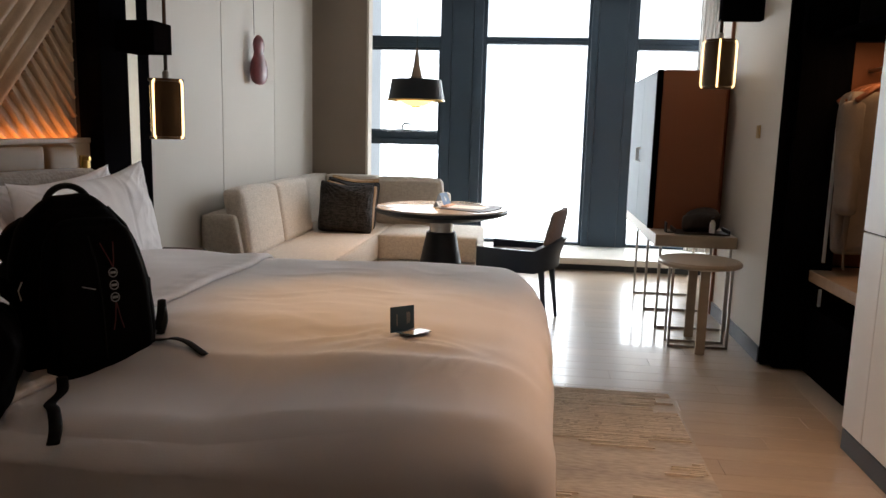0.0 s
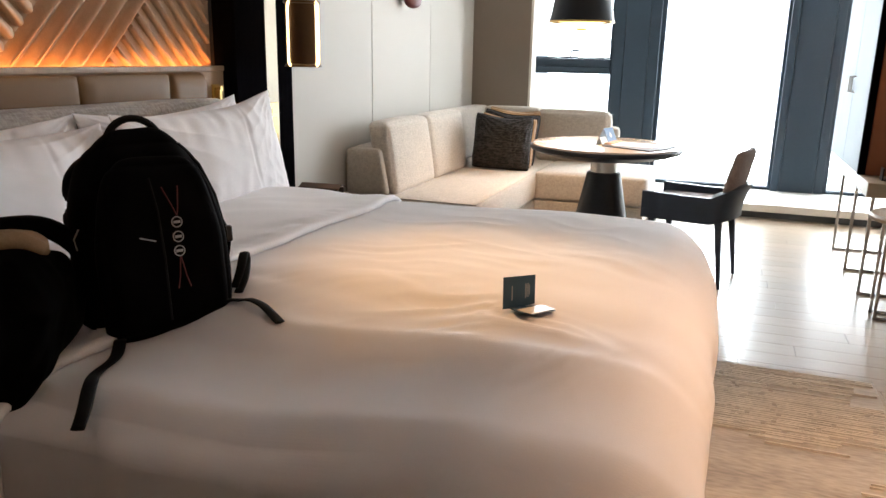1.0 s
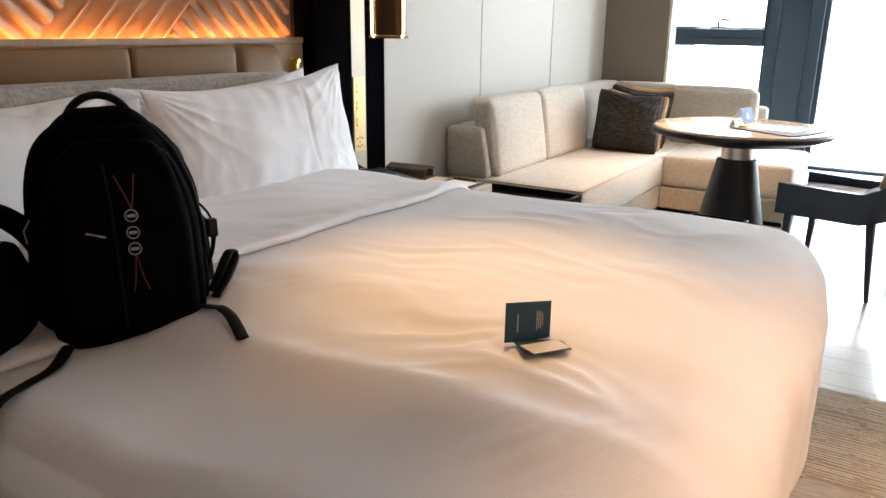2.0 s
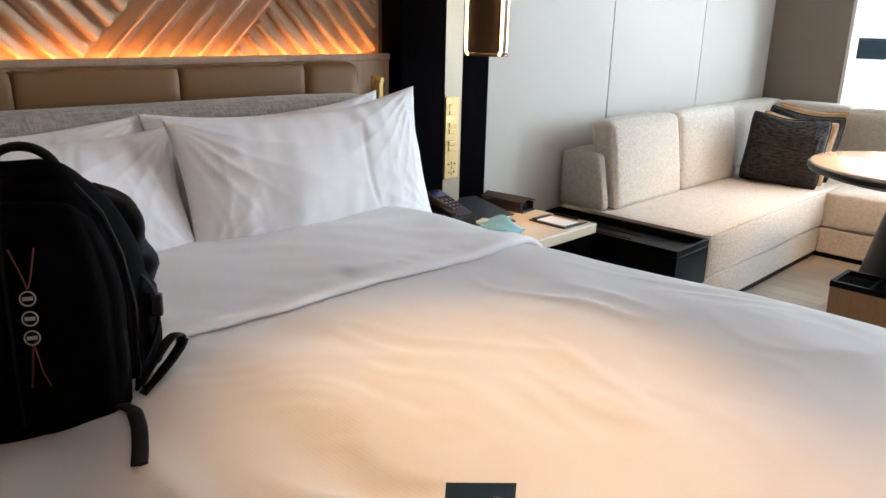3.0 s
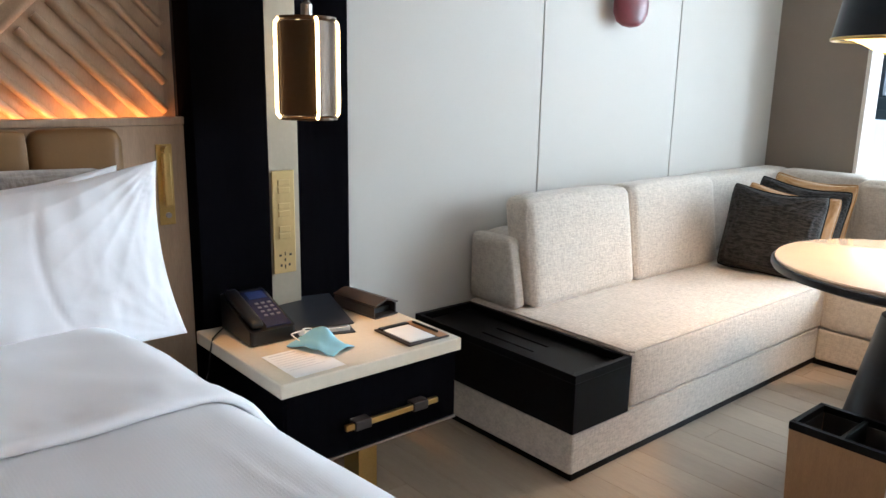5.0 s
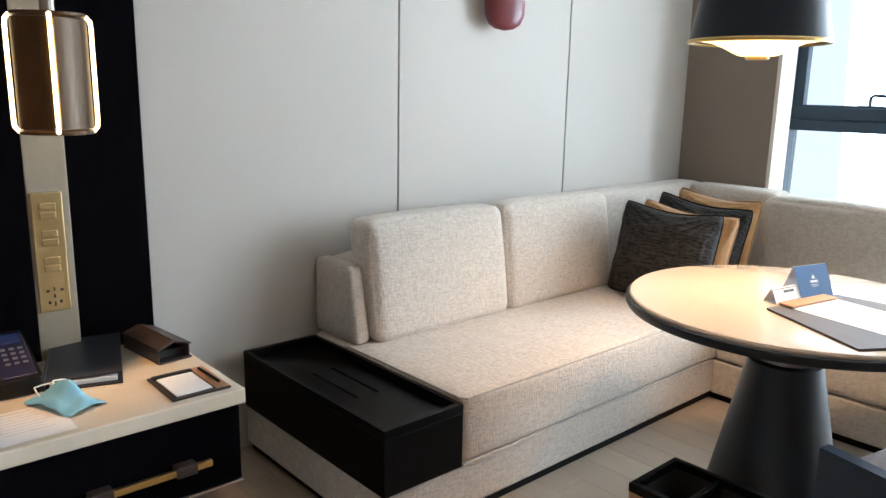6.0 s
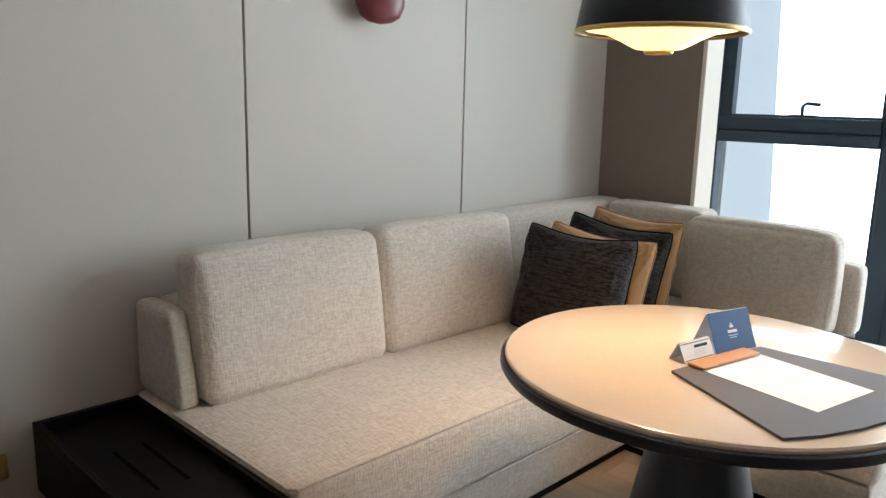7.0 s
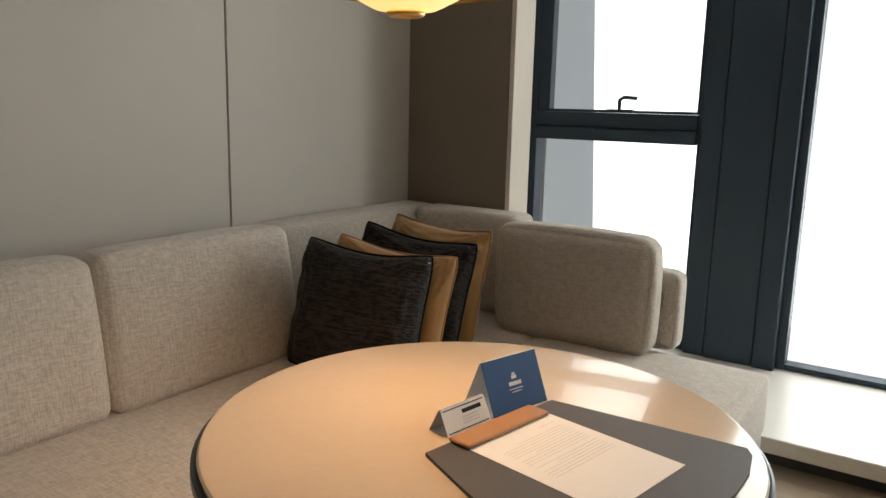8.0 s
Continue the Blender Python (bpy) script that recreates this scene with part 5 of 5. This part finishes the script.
def bag_shape(p):
    x, y, z = p
    k = max(0.0, (z - 0.27) / 0.24)
    x = x * (1 - (0.40 if x < 0 else 0.44) * k ** 2.0) + 0.02 * min(1.0, z / 0.3) * (1 - k)
    y = y * (1 - 0.30 * k ** 2) + 0.012 * noise.noise(Vector((x, y, z)) * 9) + 0.03 * max(0.0, 1 - z / 0.12) * (y < 0.03)
    return (x, y, z + 0.006 * noise.noise(Vector((x, y, z)) * 7))


part("body", soft_box(-0.195, 0.155, -0.02, 0.15, 0.0, 0.505, 0.085, 24, 0.012, 0.004, 8, shape=bag_shape), BAG, bag, m=I4)


def pocket_shape(p):
    x, y, z = p
    k = max(0.0, (z - 0.22) / 0.22)
    return (x * (1 - 0.35 * k ** 2), y + 0.035 * k + 0.008 * noise.noise(Vector((x, y, z)) * 12) + 0.03 * max(0.0, 1 - z / 0.08), z)


part("front_pocket", soft_box(-0.155, 0.15, -0.09, -0.015, 0.0, 0.44, 0.04, 18, 0.012, 0.004, 9, shape=pocket_shape), BAG, bag, m=I4)
part("back_pad", soft_box(-0.14, 0.13, 0.13, 0.175, 0.03, 0.45, 0.02, 8, 0.008, shape=bag_shape), BAGT, bag, m=I4)
for x, e in ((-0.09, 1.2), (0.085, 1.75)):
    part("shoulder_strap", tube(flow([(x, 0.16, 0.44), (x * (0.7 + 0.5 * e), 0.19, 0.41), (x * (0.4 + 0.8 * e), 0.205, 0.34), (x * (0.3 + 0.9 * e), 0.20, 0.26), (x * (0.4 + 0.7 * e), 0.18, 0.18), (x * 1.5, 0.15, 0.10)]), 0.042, 12, flat=0.5), BAGT, bag, smooth=True, m=I4)
part("side_pocket", soft_box(0.11, 0.195, 0.03, 0.17, 0.02, 0.27, 0.04, 12, 0.01, 0.01, 9), BAG, bag, m=I4)
part("zip", tube(arc((0.02, -0.066, 0.16), 0.135, -40, 78, 16, (1, 0, 0), (0, 0.10, 1.9)), 0.0035, 6), BAGT, bag, m=I4)
part("seam", tube([(-0.02, -0.100, 0.05), (-0.022, -0.104, 0.20), (-0.025, -0.096, 0.32), (-0.03, -0.07, 0.40)], 0.003, 6), BAGT, bag, m=I4)
part("edge_piping", tube([(0.158, -0.03, 0.03), (0.170, -0.025, 0.12), (0.172, -0.022, 0.24), (0.155, -0.012, 0.34), (0.125, 0.0, 0.42), (0.08, 0.01, 0.475)], 0.005, 6), BAGT, bag, m=I4)
part("zip_pull", tube([(-0.178, 0.02, 0.285), (-0.192, 0.015, 0.262), (-0.188, 0.012, 0.235)], 0.002, 6), CHROME, bag, "small metal zip pull", m=I4)
part("grab_handle", tube(arc((-0.015, 0.05, 0.475), 0.068, 5, 175, 16, (1, 0, 0), (0, 0.1, 1.0)), 0.013, 10, flat=0.7), BAGT, bag, m=I4)
part("side_strap", tube(flow([(0.150, 0.05, 0.30), (0.178, 0.05, 0.285), (0.205, 0.045, 0.24), (0.20, 0.04, 0.17), (0.17, 0.035, 0.10)]), 0.009, 8, flat=0.35), BAGT, bag, smooth=True, m=I4)
part("buckle", boxes((0.192, 0.216, 0.030, 0.058, 0.20, 0.245), bevel=0.005), PHONE, bag, m=I4)
part("strap_loop", tube(flow(on_bed((1.344, 0.990, 0.02), (1.337, 1.031, 0.05), (1.319, 1.072, 0.07), (1.305, 1.098, 0.062), (1.310, 1.093, 0.042), (1.342, 1.036, 0.018), (1.354, 0.990, 0.008))), 0.013, 8, flat=0.28), BAGT, bag, smooth=True, m=I4)
part("strap", tube(flow(on_bed((1.326, 0.936, 0.012), (1.382, 0.953, 0.01), (1.422, 0.945, 0.02), (1.467, 0.932, 0.018), (1.506, 0.915, 0.008), (1.540, 0.897, 0.004))), 0.014, 8, flat=0.22), BAGT, bag, smooth=True, m=I4)
part("strap", tube(flow(on_bed((1.211, 0.711, 0.025), (1.252, 0.648, 0.012), (1.268, 0.574, 0.006)) + [tuple(bagm.inverted() @ Vector(p)) for p in ((1.334, 0.492, 0.672), (1.385, 0.423, 0.655), (1.401, 0.387, 0.632))]), 0.015, 8, flat=0.25), BAGT, bag, smooth=True, m=I4)
for z in (0.292, 0.256, 0.221):
    part("badge", tube(arc((0.012, -0.112, z), 0.0125, 0, 360, 20, (1, 0, 0), (0, 0.06, 1)), 0.0014, 6), GREYP, bag, "printed grey ring badge", m=I4)
    part("badge_bar", boxes((0.004, 0.020, -0.114, -0.110, z - 0.003, z + 0.003), bevel=0), GREYP, bag, m=I4)
part("label_bar", boxes((-0.07, -0.032, -0.112, -0.105, 0.0, 0.003), bevel=0), GREYP, bag, m=pose(-0.012, 0, 0.24, 0, 18, 0))
for pts in ([(-0.013, -0.100, 0.378), (0.007, -0.108, 0.328), (0.013, -0.112, 0.308)], [(0.027, -0.098, 0.378), (0.019, -0.108, 0.328), (0.014, -0.112, 0.308)], [(0.012, -0.113, 0.206), (0.007, -0.113, 0.158), (0.002, -0.109, 0.128)], [(0.014, -0.113, 0.206), (0.023, -0.113, 0.158), (0.033, -0.109, 0.128)]):
    part("cord", tube(pts, 0.0016, 6), REDC, bag, m=I4)

jkm = pose(1.03, 0.56, 0.63, 0, 0, 36.5)
jk = thing("jacket", "black jacket with a beige lining heaped beside the backpack", "jacket", m=jkm)


def heap(p):
    """Crumpled cloth: broad lumps with sharp folds, hanging over the bed's edge."""
    x, y, z = p
    q = Vector((x, y, z))
    n3 = noise.noise_vector(q * 6)
    fold = 0.5 - abs(noise.noise(Vector((x * 5 + y * 9, z * 10, 3.0))))
    out = 1 + 0.10 * fold
    w = jkm @ Vector(((x + 0.03 * n3.x) * out, (y + 0.035 * n3.y) * out, z * (1 - 0.9 * max(0.0, abs(x) - 0.06)) + (0.035 * n3.z + 0.03 * fold) * min(1.0, z / 0.1)))
    over = max(0.0, 0.50 - w.y)
    w.z -= 0.9 * over
    w.y = 0.50 - 0.13 * (1 - math.exp(-over / 0.13)) if over else w.y
    return tuple(jkm.inverted() @ w)


part("shell", soft_box(-0.34, 0.13, -0.22, 0.15, 0.0, 0.26, 0.09, 40, shape=heap), BAG, jk, m=I4)
part("lining", soft_box(-0.29, 0.09, -0.03, 0.12, 0.235, 0.30, 0.028, 30, shape=heap), CLOTHB, jk, "beige lining folded outward", m=I4)
part("sleeve", tube(flow([(-0.24, 0.12, 0.26), (-0.12, 0.135, 0.29), (0.0, 0.13, 0.31), (0.08, 0.135, 0.30), (0.15, 0.13, 0.24), (0.18, 0.12, 0.14)]), 0.034, 10, flat=0.7), BAG, jk, smooth=True, m=I4)

kc = thing("key_card_folder", "open dark teal key-card sleeve standing on the bed", "card sleeve", m=pose(2.086, 1.135, drape((2.086 - BED.x, 1.135 - BED.y, BTOP))[2] + 0.001, 0, 0, 50.5))
leafp = part("leaf", boxes((-0.049, 0.049, -0.0008, 0.0008, 0.0, 0.080), bevel=0), TEAL, kc, m=pose(0, 0, 0.003, -6, 3, 0))
for x0, x1, z0, z1 in ((-0.024, -0.021, 0.02, 0.056), (0.018, 0.020, 0.022, 0.06), (0.022, 0.024, 0.026, 0.06), (0.026, 0.028, 0.024, 0.06), (0.030, 0.032, 0.03, 0.056)):
    part("print_mark", boxes((x0, x1, -0.0013, -0.0009, z0, z1), bevel=0), GREYP, leafp, m=I4)
part("pocket", boxes((-0.03, 0.068, -0.062, -0.002, 0.0, 0.0015), bevel=0), TEAL, kc, m=pose(0, 0, 0.004, -3, 2, -4))
part("card", boxes((-0.038, 0.049, -0.078, -0.030, 0.0, 0.001), bevel=0), CREAM, kc, "beige key card", m=pose(0, 0, 0.009, -2, 3, 10))

# ---------------------------------------------------------------- ceiling fittings
for x, y in ((1.81, 1.64), (0.45, 3.06), (2.1, -1.1), (3.6, 1.1)):
    dl = thing("downlight", "small recessed ceiling downlight", "light", (x, y, 2.88), "ceiling downlights")
    part("ring", lathe([(0.035, 0), (0.05, 0.0), (0.05, 0.012), (0.035, 0.012)], 24, (x, y, 2.887), False), WHITE, dl)

# ---------------------------------------------------------------- rug, floor planks
rug = setting("rug", boxes((1.5, 3.30, 0.2, 3.12, FLOOR + 0.001, FLOOR + 0.012), bevel=0.004), RUGM, "ivory and brown streaked rug under the bed", "rug")
row = 0
while row < 150:
    y = 0.24 + 0.019 * row + random.uniform(-0.003, 0.003)
    row += 1
    if y > 3.09:
        break
    x = 2.2
    while x < 3.27:
        step = random.uniform(0.10, 0.55)
        # long raised ribs in bands, with plain pile between them
        if noise.noise(Vector((x * 0.6, y * 3.2, 2.0))) + 0.5 * noise.noise(Vector((x * 3, y * 13, 1.0))) > -0.22 + 0.30 * (x - 2.6):
            d = random.uniform(-0.004, 0.004)
            rg = bmesh.new()
            box(rg, x, min(x + step - 0.02, 3.285), y + d, y + d + random.uniform(0.004, 0.008), FLOOR + 0.0115, FLOOR + 0.0205)
            part("rug_rib", rg, RIBM, rug)
        x += step

closet = setting("floor_closet", boxes((4.08, 4.94, 2.525, 3.72, FLOOR + 0.0005, FLOOR + 0.004), bevel=0.001), PALEF, "paler floor inside the wardrobe", "floor")

planks = bpy.data.objects["floor"]
W = 0.155
shared = {}
for i in range(66):
    y0 = -2.7 + i * W
    x = -0.22 - (i * 0.61) % 1.5
    k = i
    while x < 4.95:
        length = (1.2, 1.5, 1.8)[(i * 7 + k) % 3]
        k += 1
        a, b = max(x, -0.22), min(x + length, 4.95)
        x += length
        if b - a < 0.05 or y0 > 7.4:
            continue
        key = round(b - a, 2)
        if key not in shared:
            shared[key] = mesh_of(boxes((0.0007, key - 0.0007, 0.0007, W - 0.0007, -0.012, 0.0), bevel=0.001), FLOORM, False, "plank")
        ob = new("plank", shared[key])
        ob.matrix_basis = Matrix.Translation((a, y0, FLOOR))
        ob.parent = planks
